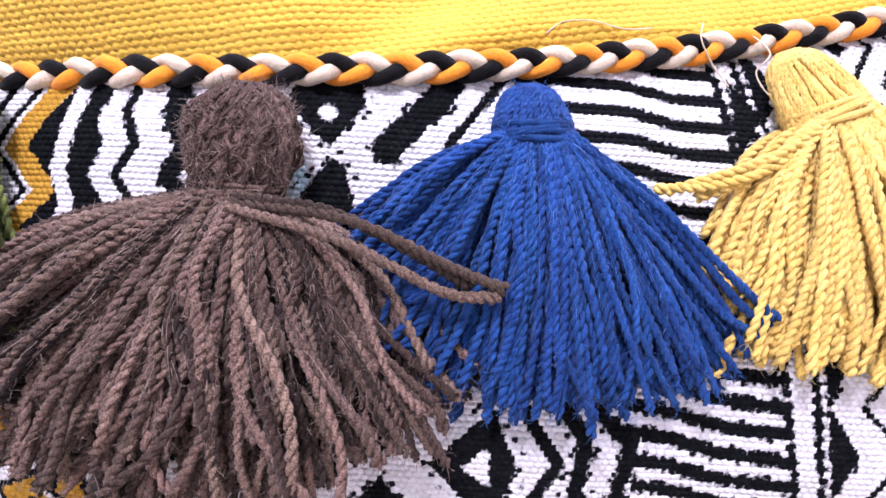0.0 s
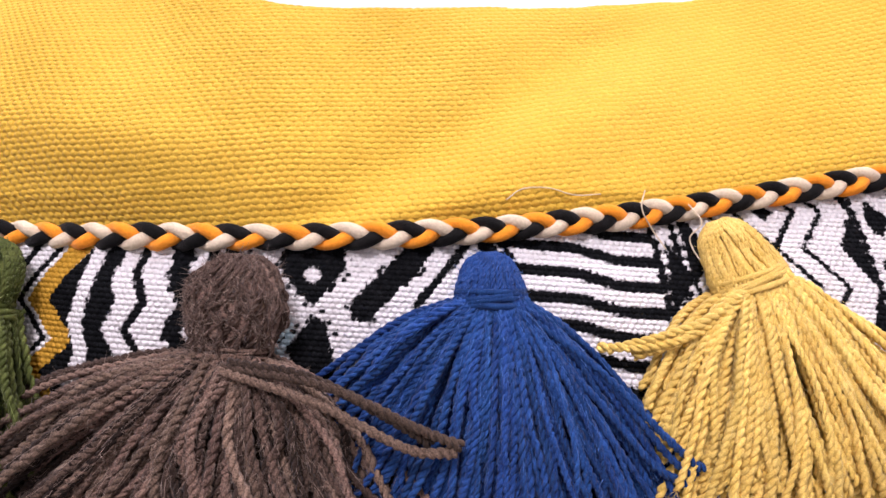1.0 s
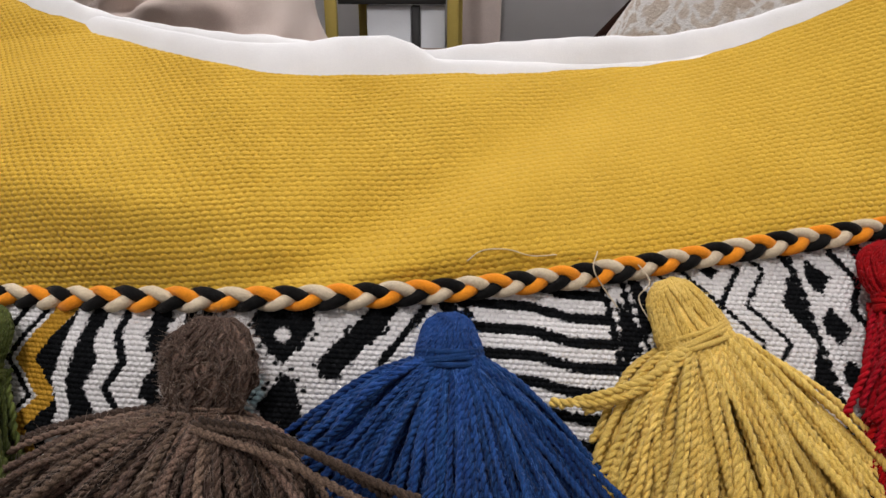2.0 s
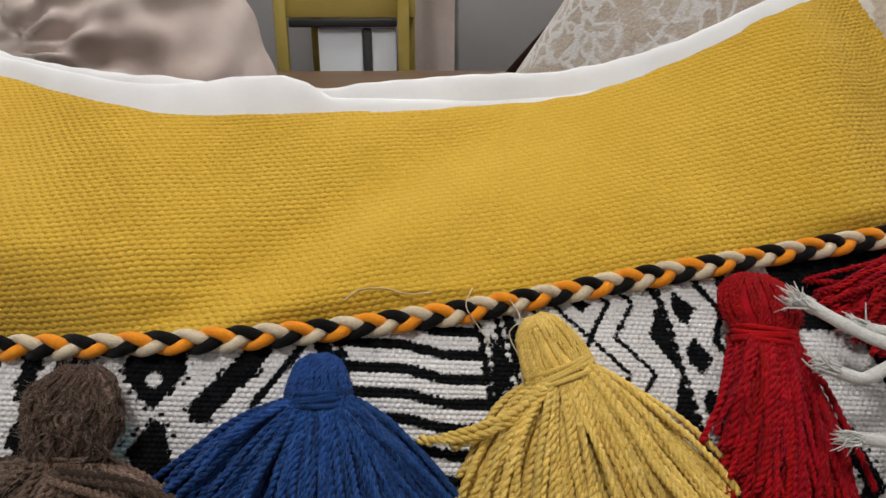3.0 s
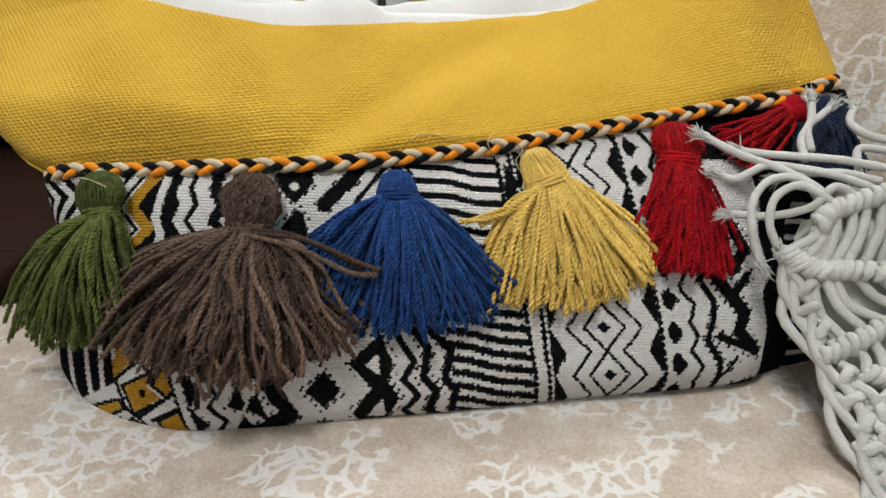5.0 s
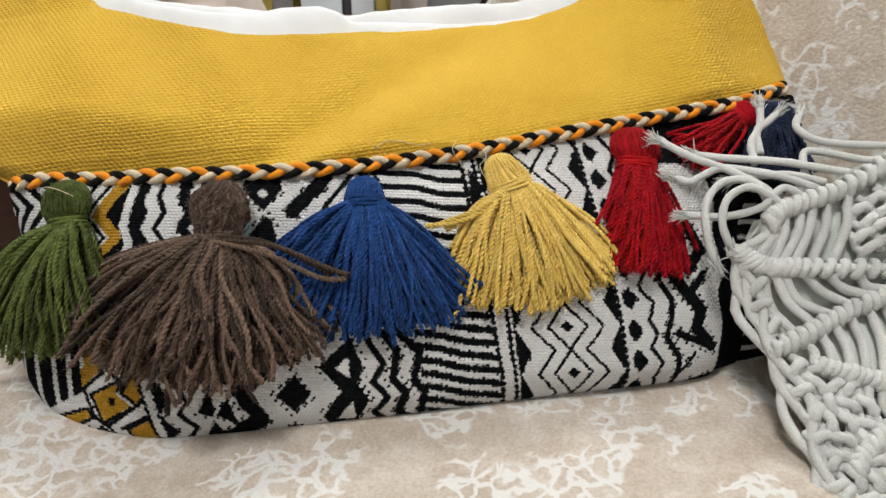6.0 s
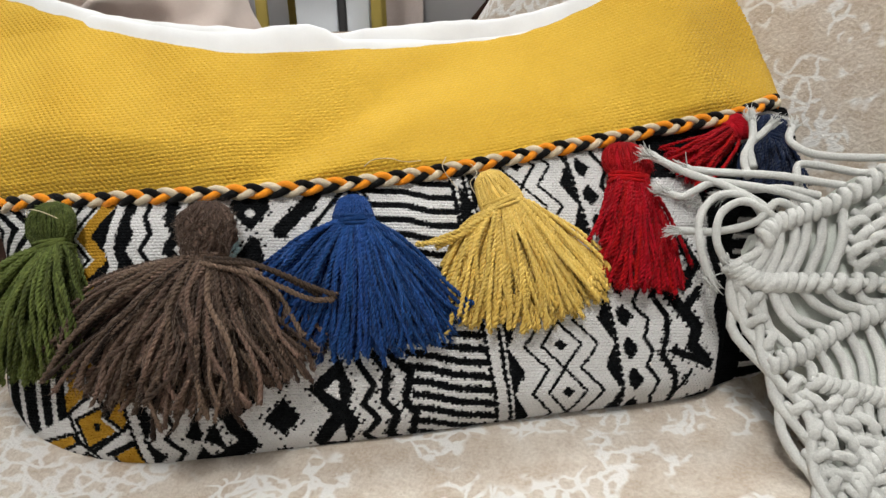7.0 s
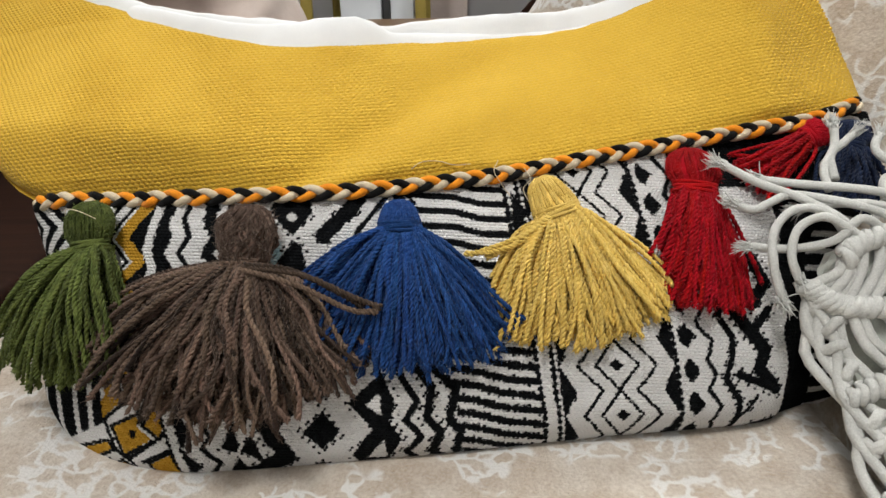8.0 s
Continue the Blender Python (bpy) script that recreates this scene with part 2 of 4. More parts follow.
def resampled(points, count):
    """A smooth path through a few points."""
    p = np.asarray(points, float)
    q = np.concatenate([2 * p[:1] - p[1:2], p, 2 * p[-1:] - p[-2:-1]])
    out = []
    for s in np.linspace(0, len(p) - 1 - 1e-9, count):
        i, t = int(s), s - int(s)
        a, b, c, d = q[i : i + 4]
        out.append(0.5 * (2 * b + (c - a) * t + (2 * a - 5 * b + 4 * c - d) * t * t + (3 * b - a - 3 * c + d) * t**3))
    return np.array(out)


def twisted(path, r, pitch, plies=2, sides=5, phase=0.0, fray=0.0):
    """Plied yarn along a path: plies wound round each other."""
    side, up = frames_along(path)
    run = np.concatenate([[0], np.cumsum(np.linalg.norm(np.diff(path, axis=0), axis=1))])
    taper = np.ones(len(path))
    taper[-1] = 0.55
    open_ = 1 + fray * np.clip((run / run[-1] - 0.92) / 0.08, 0, 1)
    shapes = []
    for k in range(plies):
        a = run / pitch * 2 * math.pi + 1.3 * np.sin(run * 95 + phase) + phase + k * 2 * math.pi / plies
        line = path + (0.44 * r * open_)[:, None] * (np.cos(a)[:, None] * side + np.sin(a)[:, None] * up)
        shapes.append(tube(line, r * 0.63 * taper * np.random.uniform(0.86, 1.14, len(path)), sides))
    return joined(shapes)


def box(lo, hi, bevel=0.004, segments=2):
    bm = bmesh.new()
    bmesh.ops.create_cube(bm, size=1)
    lo, hi = Vector(lo), Vector(hi)
    for v in bm.verts:
        v.co = Vector([(lo[i] + hi[i]) / 2 + v.co[i] * (hi[i] - lo[i]) for i in range(3)])
    if bevel:
        bmesh.ops.bevel(bm, geom=bm.edges[:], offset=bevel, segments=segments, affect="EDGES", profile=0.5)
    return bm


# ---------------------------------------------------------------- the bag's own frame: u across, v up its face, h out of it
LEANING = pose(0, 0, EYE, TILT, LEAN, TURN)
LEAN_M = np.array(LEANING.to_3x3())
LEAN_O = np.array(LEANING.translation)


def smooth01(x):
    x = np.clip(x, 0, 1)
    return x * x * (3 - 2 * x)


FACE_V = (-0.03, 0.0, 0.03, 0.045, 0.06, 0.09, 0.125, 0.16, 0.2)
FACE_W = (0.164, 0.1652, 0.1690, 0.1755, 0.1830, 0.1890, 0.2000, 0.2110, 0.2235)


def curve_through(us, vs, width=31):
    us, vs = np.array(us), np.array(vs)
    fine = np.linspace(us[0], us[-1], 400)
    val = np.interp(fine, us, vs)
    kernel = np.hanning(width)
    half = width // 2
    padded = np.concatenate([np.full(half, val[0]), val, np.full(half, val[-1])])
    val = np.convolve(padded, kernel / kernel.sum(), "valid")
    return lambda u: np.interp(u, fine, val)


face_w = curve_through(FACE_V, FACE_W)


LEAN_U = (-0.30, -0.106, -0.085, -0.05, 0.006, 0.075, 0.11, 0.145, 0.25)
LEAN_W = (0.0, 0.0, -0.0035, -0.0045, 0.0, 0.0065, 0.0058, 0.0045, 0.0065)
lean_w = curve_through(LEAN_U, LEAN_W, 21)


def depth(u, v):
    """How deep the bag's face lies behind the plane of the first view."""
    u, v = np.asarray(u, float), np.asarray(v, float)
    d = v + 0.03
    w = np.where(d > 0, face_w(v), 0.164 + 4.5 * d * d)
    w = w + lean_w(u) * np.clip((v + 0.01) / 0.04, 0, 1)
    w = w + 0.034 * np.clip((v - 0.060) / 0.085, 0, 1.25) * (1 - smooth01((u - 0.10) / 0.12))
    wrap = 4.6 - 3.3 * smooth01((v - 0.015) / 0.045)
    return w + np.where(u < -0.075, wrap * (u + 0.075) ** 2, 0)


def to_world(u, v, w):
    local = np.stack(np.broadcast_arrays(np.asarray(u, float), np.asarray(w, float), np.asarray(v, float)), -1)
    return local @ LEAN_M.T + LEAN_O


def on_bag(u, v, h=0.0):
    return to_world(u, v, depth(u, v) - h)


BRAID_U = (-0.163, -0.137, -0.100, -0.050, -0.010, 0.020, 0.063, 0.119, 0.175, 0.229, 0.262)
BRAID_V = (0.0450, 0.0455, 0.0433, 0.0430, 0.0441, 0.0462, 0.0513, 0.0611, 0.0700, 0.0778, 0.0896)
RIM_U = (-0.3157, -0.2146, -0.1743, -0.1401, -0.111, -0.0729, -0.0439, -0.0051, 0.0524, 0.0987, 0.1242, 0.1484, 0.1683, 0.1873, 0.225, 0.272)
RIM_V = (0.2492, 0.2035, 0.1838, 0.1693, 0.1577, 0.143, 0.1376, 0.1396, 0.1444, 0.1471, 0.1492, 0.155, 0.1614, 0.169, 0.186, 0.205)
BASE_U = (-0.160, -0.151, -0.138, -0.118, -0.084, -0.040, 0.005, 0.064, 0.120, 0.177, 0.215, 0.252)
BASE_V = (-0.052, -0.0655, -0.0780, -0.0875, -0.0903, -0.0890, -0.0862, -0.0810, -0.0755, -0.0724, -0.0715, -0.071)


braid_v, rim_v, base_v = curve_through(BRAID_U, BRAID_V), curve_through(RIM_U, RIM_V), curve_through(BASE_U, BASE_V)


def wobble(u, v, scale, seed=0.0):
    """Cheap smooth unevenness between about -1 and 1."""
    a, b = u * scale, v * scale
    return (np.sin(a + 1.7 * np.sin(0.8 * b + seed)) + np.sin(1.3 * b - 0.6 * a + 2.1 + seed) + np.sin(2.1 * a + 1.1 * b + 4 + seed)) / 3


# ---------------------------------------------------------------- the print
def tri(x):
    """A zigzag between -1 and 1 with period 1."""
    x = np.mod(x, 1.0)
    return 4 * np.abs(x - 0.5) - 1


def stripe(x, centre, half):
    return half - np.abs(x - centre)


def within(x, lo, hi):
    return np.minimum(x - lo, hi - x)


def dots(x, y, cx, cy, r):
    return r - np.hypot(x - cx, y - cy)


def strip(u, v, points, half):
    """Distance inside a broken line of the given half width; points in millimetres."""
    best = np.full_like(u, 1.0)
    for (ax, ay), (bx, by) in zip(points[:-1], points[1:]):
        ax, ay, bx, by = ax / 1000, ay / 1000, bx / 1000, by / 1000
        dx, dy = bx - ax, by - ay
        t = np.clip(((u - ax) * dx + (v - ay) * dy) / (dx * dx + dy * dy), 0, 1)
        best = np.minimum(best, np.hypot(u - ax - t * dx, v - ay - t * dy))
    return half - best


def patch(u, v, points):
    """Distance inside a convex patch; points in millimetres, in order round it."""
    p = np.array(points, float) / 1000
    q = np.roll(p, -1, axis=0)
    turn = np.sign(np.sum(p[:, 0] * q[:, 1] - q[:, 0] * p[:, 1]))
    best = np.full_like(u, 1.0)
    for (ax, ay), (bx, by) in zip(p, q):
        dx, dy = bx - ax, by - ay
        best = np.minimum(best, turn * (dx * (v - ay) - dy * (u - ax)) / math.hypot(dx, dy))
    return best


def beside(v, points):
    """The place across of a line that runs up the cloth, at height v."""
    p = np.array(sorted(points, key=lambda q: q[1]), float) / 1000
    return np.interp(v, p[:, 1], p[:, 0])


OCHRE_BAND = ((-95.5, 40.0), (-107.5, 25.8), (-97.3, 14.6), (-108.2, 5.6), (-98.2, -6.5), (-108, -16), (-99, -27), (-107, -36))
WHITE_LINE = ((-87.3, 44), (-88.3, 39.0), (-93.6, 19.9), (-90.6, 11.5), (-95.2, -4.2), (-91.5, -20), (-87.5, -38), (-86.3, -46.7), (-84.4, -60.0), (-82.2, -71.5), (-79.8, -86))
ZIG_A = ((-79, 43), (-83.4, 31.8), (-81.4, 25.2), (-85.3, 17.7), (-80.5, 10.8), (-87.6, 2.7), (-82, -8), (-86, -18))
ZIG_B = ((-73.5, 44), (-76.3, 33.0), (-73.4, 25.2), (-78.3, 17.7), (-73.5, 10.2), (-79, 2), (-73, -8), (-78, -18))
ZIG_C = ((-66, 44), (-65.7, 30.2), (-62.7, 24.5), (-67.0, 17.0), (-62.2, 10.8), (-68, 2), (-62, -8))
LOW_ZIG = ((-80, -38), (-73.5, -47), (-74.9, -50.6), (-67.0, -65.6), (-71.4, -71.0), (-63.4, -78.7), (-68.7, -84.3))
CHEVRON = ((-28, -44), (-28.3, -52.0), (-43.0, -60.5), (-32.1, -75.1), (-48.6, -84.7))
MASS_LEFT = ((9.0, -30), (9.0, -39.6), (-4.2, -51.5), (6.5, -63.6), (-4.1, -76.8), (3, -86))
MASS_RIGHT = ((9.0, -31), (13.5, -39.9), (18.3, -52.4), (15.3, -60.5), (20.6, -68.9), (14.7, -78.8), (18, -86))
WAVE = ((18.3, -34.1), (21.4, -42.4), (27.5, -51.0), (22.0, -59.9), (28.9, -67.8), (22.0, -76.0), (29.5, -83))
DOTTED_WAVE = ((28.2, -36.8), (33.9, -45.2), (31.7, -59.5), (38.0, -66.3), (33.4, -75.8), (40.5, -82))
LADDER_SIDE = ((34.3, -36.1), (45.0, -46.9), (41.8, -60.2), (46.7, -65.9), (44.7, -79))
END_ZIG = ((158, 4), (153, -5), (155.2, -13.3), (155.5, -21.5), (162.0, -28.0), (159.5, -37.0), (163.4, -43.4), (160.1, -50.4), (166.2, -58.0), (163.6, -66.3), (168, -74))
END_ZIG_TWO = ((168, 2), (164.9, -16.9), (171.6, -26.5), (171.2, -35.6), (168.1, -45.7), (174.6, -55.4), (175.5, -74))
END_BAND = ((172.2, -13.1), (181.0, -26.0), (186.8, -32.4), (184.1, -41.5), (192.5, -51.3))


def print_values(u, v, grain):
    """Ink and ochre values in millimetres; above nought is inked."""
    s = u + 0.135 * v + 0.0004 * wobble(u, v, 170)
    ink = np.full_like(u, -1.0)
    och = np.full_like(u, -1.0)

    def put(zone, value, halo=0.0):
        """Ink inside a zone; halo: how far loose single dots of ink reach past the edge."""
        if halo:
            value = np.maximum(value, np.minimum(grain, value + halo))
        np.maximum(ink, np.minimum(zone, value), out=ink)

    def clear(value):
        np.minimum(ink, -value, out=ink)
        np.minimum(och, -value, out=och)

    def dye(value):
        np.maximum(och, value, out=och)

    everywhere = np.full_like(u, 1.0)
    low = -0.018 - v
    high = -low
    white = beside(v, WHITE_LINE)
    band = beside(v, OCHRE_BAND)

    # end of the bag: upright stripes below, zigzags above
    foot = within(v, -0.090, -0.030)
    put(np.minimum(foot, -0.1165 - u), everywhere)
    for line in (((-160, -30), (-160.5, -48), (-155, -64)), ((-153, -30), (-153.2, -57.5), (-147.2, -70)), ((-143, -30), (-142.5, -54.8), (-141.7, -70)), ((-131.5, -30), (-132.0, -66)), ((-122.1, -30), (-123.9, -63))):
        clear(strip(u, v, line, 0.0014))
    head = within(v, -0.031, 0.06)
    put(np.minimum(head, -0.1250 - u), stripe(np.mod(u + 0.006 * tri(v / 0.022), 0.0105), 0.0052, 0.0026))

    # ochre zigzag with dark borders, above
    upper = np.minimum(within(v, -0.040, 0.06), -0.0975 - u + 0.014)
    put(np.minimum(upper, white - 0.0026 - u), u - band - 0.0015, 0.0006)
    put(np.minimum(upper, everywhere), stripe(u, band - 0.0070, 0.0012))
    put(np.minimum(upper, everywhere), stripe(u, band - 0.0146, 0.0016))
    dye(np.minimum(np.minimum(v + 0.036, 0.06 - v), np.minimum(stripe(u, band, 0.0041), white - 0.0030 - u)))
    ink[och > 0.0002] = np.minimum(ink[och > 0.0002], -0.0012)

    # ochre lozenges below
    clear(np.minimum(strip(u, v, ((-149, -75.0), (-135.5, -69.5), (-116.2, -61.9), (-104, -51)), 0.0032), 0.0008))
    for piece in (((-137.3, -72.9), (-116.0, -67.6), (-114.1, -71.1), (-131.0, -78)), ((-99.4, -54.9), (-111.5, -60.2), (-107.8, -73.5), (-93.0, -66.3)),
                  ((-90.6, -51.0), (-87.0, -59.8), (-89.9, -65.0), (-95.8, -59.5)), ((-96.3, -78.4), (-84.0, -72.5), (-81.8, -77.3), (-85.4, -87), (-93.9, -87)),
                  ((-118.5, -84), (-110.2, -77.4), (-103, -85))):
        inside = patch(u, v, piece)
        clear(np.minimum(inside + 0.0030, 0.0010))
        put(everywhere, 0.0009 - np.abs(inside + 0.0007))
        dye(inside)
    dye(strip(u, v, ((-112.3, -38.1), (-109.9, -46.9), (-118.1, -53.4)), 0.0034))
    put(everywhere, strip(u, v, ((-108.0, -36), (-104.9, -49.2), (-116.7, -57.3), (-120, -57)), 0.0010))
    put(everywhere, patch(u, v, ((-103.5, -61.6), (-100.2, -62.0), (-100.6, -65.4), (-103.9, -65.2))))
    for line in (((-115.5, -57.9), (-112.7, -70.5), (-106.6, -76.4), (-103.1, -84)), ((-98.7, -58.2), (-89.4, -50.3)), ((-106.4, -75.9), (-90.8, -66.4)), ((-99.7, -77.7), (-84.3, -70.8)), ((-103, -47), (-97, -54))):
        put(everywhere, strip(u, v, line, 0.0010))

    # white upright line with dark borders, all the way down
    clear(np.minimum(stripe(u, white, 0.0021), 0.0012))
    put(np.minimum(low, everywhere), stripe(u, white - 0.0030, 0.0009) + 0.0004 * tri(v / 0.0031))
    put(np.minimum(low, everywhere), stripe(u, white + 0.0027, 0.0009) + 0.0005 * tri(v / 0.0029))
    # upright zigzags, above
    top = within(v, -0.030, 0.06)
    put(top, np.minimum(u - white - 0.0021, beside(v, ZIG_A) - u), 0.0004)
    put(top, stripe(u, beside(v, ZIG_B), 0.0014))
    put(top, stripe(u, beside(v, ZIG_C) + 0.0015, 0.0028), 0.0012)
    put(np.minimum(top, everywhere), stripe(u, beside(v, ZIG_C) + 0.0105, 0.0018))
    # below: teeth, a thin zigzag and small triangles
    for piece in (((-84, -33), (-77.5, -41), (-82.4, -47.5)), ((-82.4, -51.3), (-74.0, -64.5), (-80.4, -69.2)), ((-80.1, -71.5), (-72.3, -80.4), (-77.3, -84.5)),
                  ((-62, -38), (-60, -52), (-67, -50)), ((-55.6, -59.0), (-54.8, -73.3), (-62.3, -71.2)), ((-47.9, -65.0), (-53.6, -72.6), (-43.6, -78.3)), ((-54.6, -76.4), (-49.9, -87), (-60.0, -84.2)), ((-50, -44), (-57, -55), (-47, -58))):
        put(everywhere, patch(u, v, piece) + 0.0003, 0.0012)
    put(low, strip(u, v, LOW_ZIG, 0.0012))
    put(low, strip(u, v, CHEVRON, 0.0040) + 0.0008 * wobble(u, v, 300), 0.0018)
    put(low, patch(u, v, ((-45, -52), (-30, -44), (-33, -58), (-41, -59))), 0.001)
    # lozenge with a dotted edge
    put(everywhere, patch(u, v, ((-15.3, -55.2), (-7.6, -64.3), (-16.1, -73.4), (-24.6, -64.0))), 0.0026)
    put(everywhere, patch(u, v, ((-24, -42), (-7, -40), (-16.7, -51.7))), 0.0022)
    put(low, patch(u, v, ((-30, -90), (-17, -79.5), (-5, -90))), 0.0015)
    # dark mass between two zigzags, with two light openings
    put(np.minimum(low, everywhere), np.minimum(u - beside(v, MASS_LEFT), beside(v, MASS_RIGHT) - u) - 0.0006, 0.0030)
    clear(patch(u, v, ((10.8, -47.0), (4.2, -52.6), (11.2, -58.0))))
    clear(patch(u, v, ((12.0, -69.0), (3.6, -78.5), (13.0, -79.0))))
    put(low, strip(u, v, WAVE, 0.0016))
    put(low, strip(u, v, DOTTED_WAVE, 0.0020), 0.0022)
    put(low, strip(u, v, LADDER_SIDE, 0.0019), 0.0012)

    # above: dark heart with a white spot, a cross below it, slanting bands
    put(high, patch(u, v, ((-36.0, 46), (-37.6, 35.2), (-27.2, 24.2), (-18.8, 34.9), (-20.0, 46))), 0.0018)
    clear(dots(u, v, -0.0279, 0.0332, 0.0022))
    put(high, patch(u, v, ((-26.4, 22.6), (-34.5, 12.8), (-30, 2), (-20.5, 4), (-23.0, 18.5))), 0.0026)
    put(high, strip(u, v, ((4, 46), (-0.5, 38.1), (-13.4, 24.0)), 0.0036) + 0.0006 * wobble(u, v, 260), 0.0012)
    put(high, strip(u, v, ((16, 44), (11.8, 38.1), (1, 25)), 0.0012))
    put(high, patch(u, v, ((-50, 46), (-58, 30), (-50, 14), (-44, 30))), 0.002)
    put(np.minimum(high, within(u, -0.02, 0.03)), stripe(u + 0.55 * (v - 0.035), 0.0250, 0.0028))
    for k, half in ((-0.004, 0.0026), (0.0060, 0.0014), (0.0145, 0.0023), (0.0235, 0.0016)):
        put(np.minimum(within(u, -0.012, 0.030), within(v, -0.034, -0.004)), stripe(u - 0.0030 * tri(v / 0.019 + 0.1), k, half))

    # ladder of level stripes
    zone = within(s, 0.0325, 0.0765)
    level = v + 0.16 * (u - 0.06) + 0.0006 * np.sin(u * 240)
    put(np.minimum(zone, high), stripe(np.mod(level + 0.0015, 0.0074), 0.0037, 0.0017) + 0.0002 * tri(u / 0.0021))
    slope = v + 0.20 * (u - 0.0643) + 0.0005 * np.sin(u * 210)
    put(np.minimum(within(s, 0.0375, 0.0765), low), stripe(np.mod(slope + 0.0544 + 0.00325, 0.0065), 0.00325, 0.0017) + 0.0004 * tri(u / 0.0023), 0.0006)
    put(np.minimum(within(s, 0.0290, 0.0345), high), 0.0020 - np.abs(s - 0.0318) - 0.0012 * tri(v / 0.0046))
    # beaded white line
    put(within(s, 0.0750, 0.0790), 0.0011 - np.abs(s - 0.0768) + 0.0005 * tri(v / 0.0034))
    put(within(s, 0.0815, 0.0860), 0.0010 - np.abs(s - 0.0836) + 0.0005 * tri(v / 0.0034 + 0.5))
    put(np.minimum(high, everywhere), patch(u, v, ((74.5, 44), (74.0, 20), (82, 34))), 0.0008)
    # nested zigzags round lozenges with a dot
    zone = within(s, 0.0858, 0.1395)
    mid, period, phase = 0.1128, 0.0230, 0.0378
    z = (1 + tri((v + phase) / period)) / 2
    side = np.abs(s - mid)
    put(zone, stripe(side, 0.0096 * z, 0.0010) + 0.0002 * tri(v / 0.0023))
    put(zone, stripe(side, 0.0082 + 0.0096 * z, 0.0010) + 0.0002 * tri(v / 0.0021))
    put(zone, side - (0.0262 - 0.0062 * (1 - z)), 0.0010)
    cell = np.mod(v + phase + period / 2, period) - period / 2
    put(zone, 0.0029 - side * 0.9 - np.abs(cell) * 0.9)
    # second beaded line
    put(within(s, 0.1385, 0.1412), 0.0009 - np.abs(s - 0.1400) + 0.0006 * tri(v / 0.0036))
    put(within(s, 0.1430, 0.1530), 0.0016 - np.abs(s - 0.1462) - 0.0030 * tri(v / 0.0155 + 0.15), 0.0008)
    # thin zigzags, then ragged bands at the end
    put(np.minimum(high, within(s, 0.1480, 0.178)), np.maximum(stripe(s - 0.0026 * tri(v / 0.0195 + 0.4), 0.1565, 0.0013), stripe(s - 0.0026 * tri(v / 0.0195 + 0.4), 0.1650, 0.0020)))
    put(low, strip(u, v, END_ZIG, 0.0010))
    put(low, strip(u, v, END_ZIG_TWO, 0.0015), 0.0012)
    put(everywhere, strip(u, v, END_BAND, 0.0030), 0.0016)
    for line, half in ((((188.5, -15.0), (179.9, -25.9)), 0.0022), (((174.5, -44.0), (192.5, -51.3)), 0.0020), (((182.9, -54.9), (177.8, -61.9)), 0.0010), (((185.7, -71.0), (196, -68.5)), 0.0028), (((180, 14), (188, -2), (181, -12)), 0.003)):
        put(everywhere, strip(u, v, line, half), 0.0018)
    put(np.minimum(u - 0.172, v - 0.044), everywhere)
    put(u - 0.1985 - 0.002 * wobble(u, v, 150), everywhere, 0.001)
    clear(np.minimum(u - 0.226, stripe(np.mod(v, 0.0085), 0.0042, 0.0013)))
    return ink * 1000, och * 1000


# ---------------------------------------------------------------- the bag
BAG_BASE = Vector(on_bag(0.03, -0.083, -0.03).tolist())
BAG_BASE.z = 0.452
bag = thing("shoulder_bag", BAG_BASE, "mustard canvas shoulder bag with printed lower half on sofa seat", "bag")


def bag_left(f):
    """Left edge of the lower half, by the share of its height."""
    return -0.164 - 0.002 * smooth01((f - 0.45) / 0.55) + 0.003 * (1 - f)


def bag_right(f):
    return 0.200 + 0.006 * smooth01(f / 0.3) + 0.056 * smooth01((f - 0.50) / 0.42)


def curl(t, share, amount):
    """Extra depth that rounds a panel away towards both ends of t in 0..1."""
    e = np.clip(1 - np.minimum(t, 1 - t) / share, 0, 1)
    return amount * (1 - np.sqrt(np.maximum(1 - e * e, 0)))


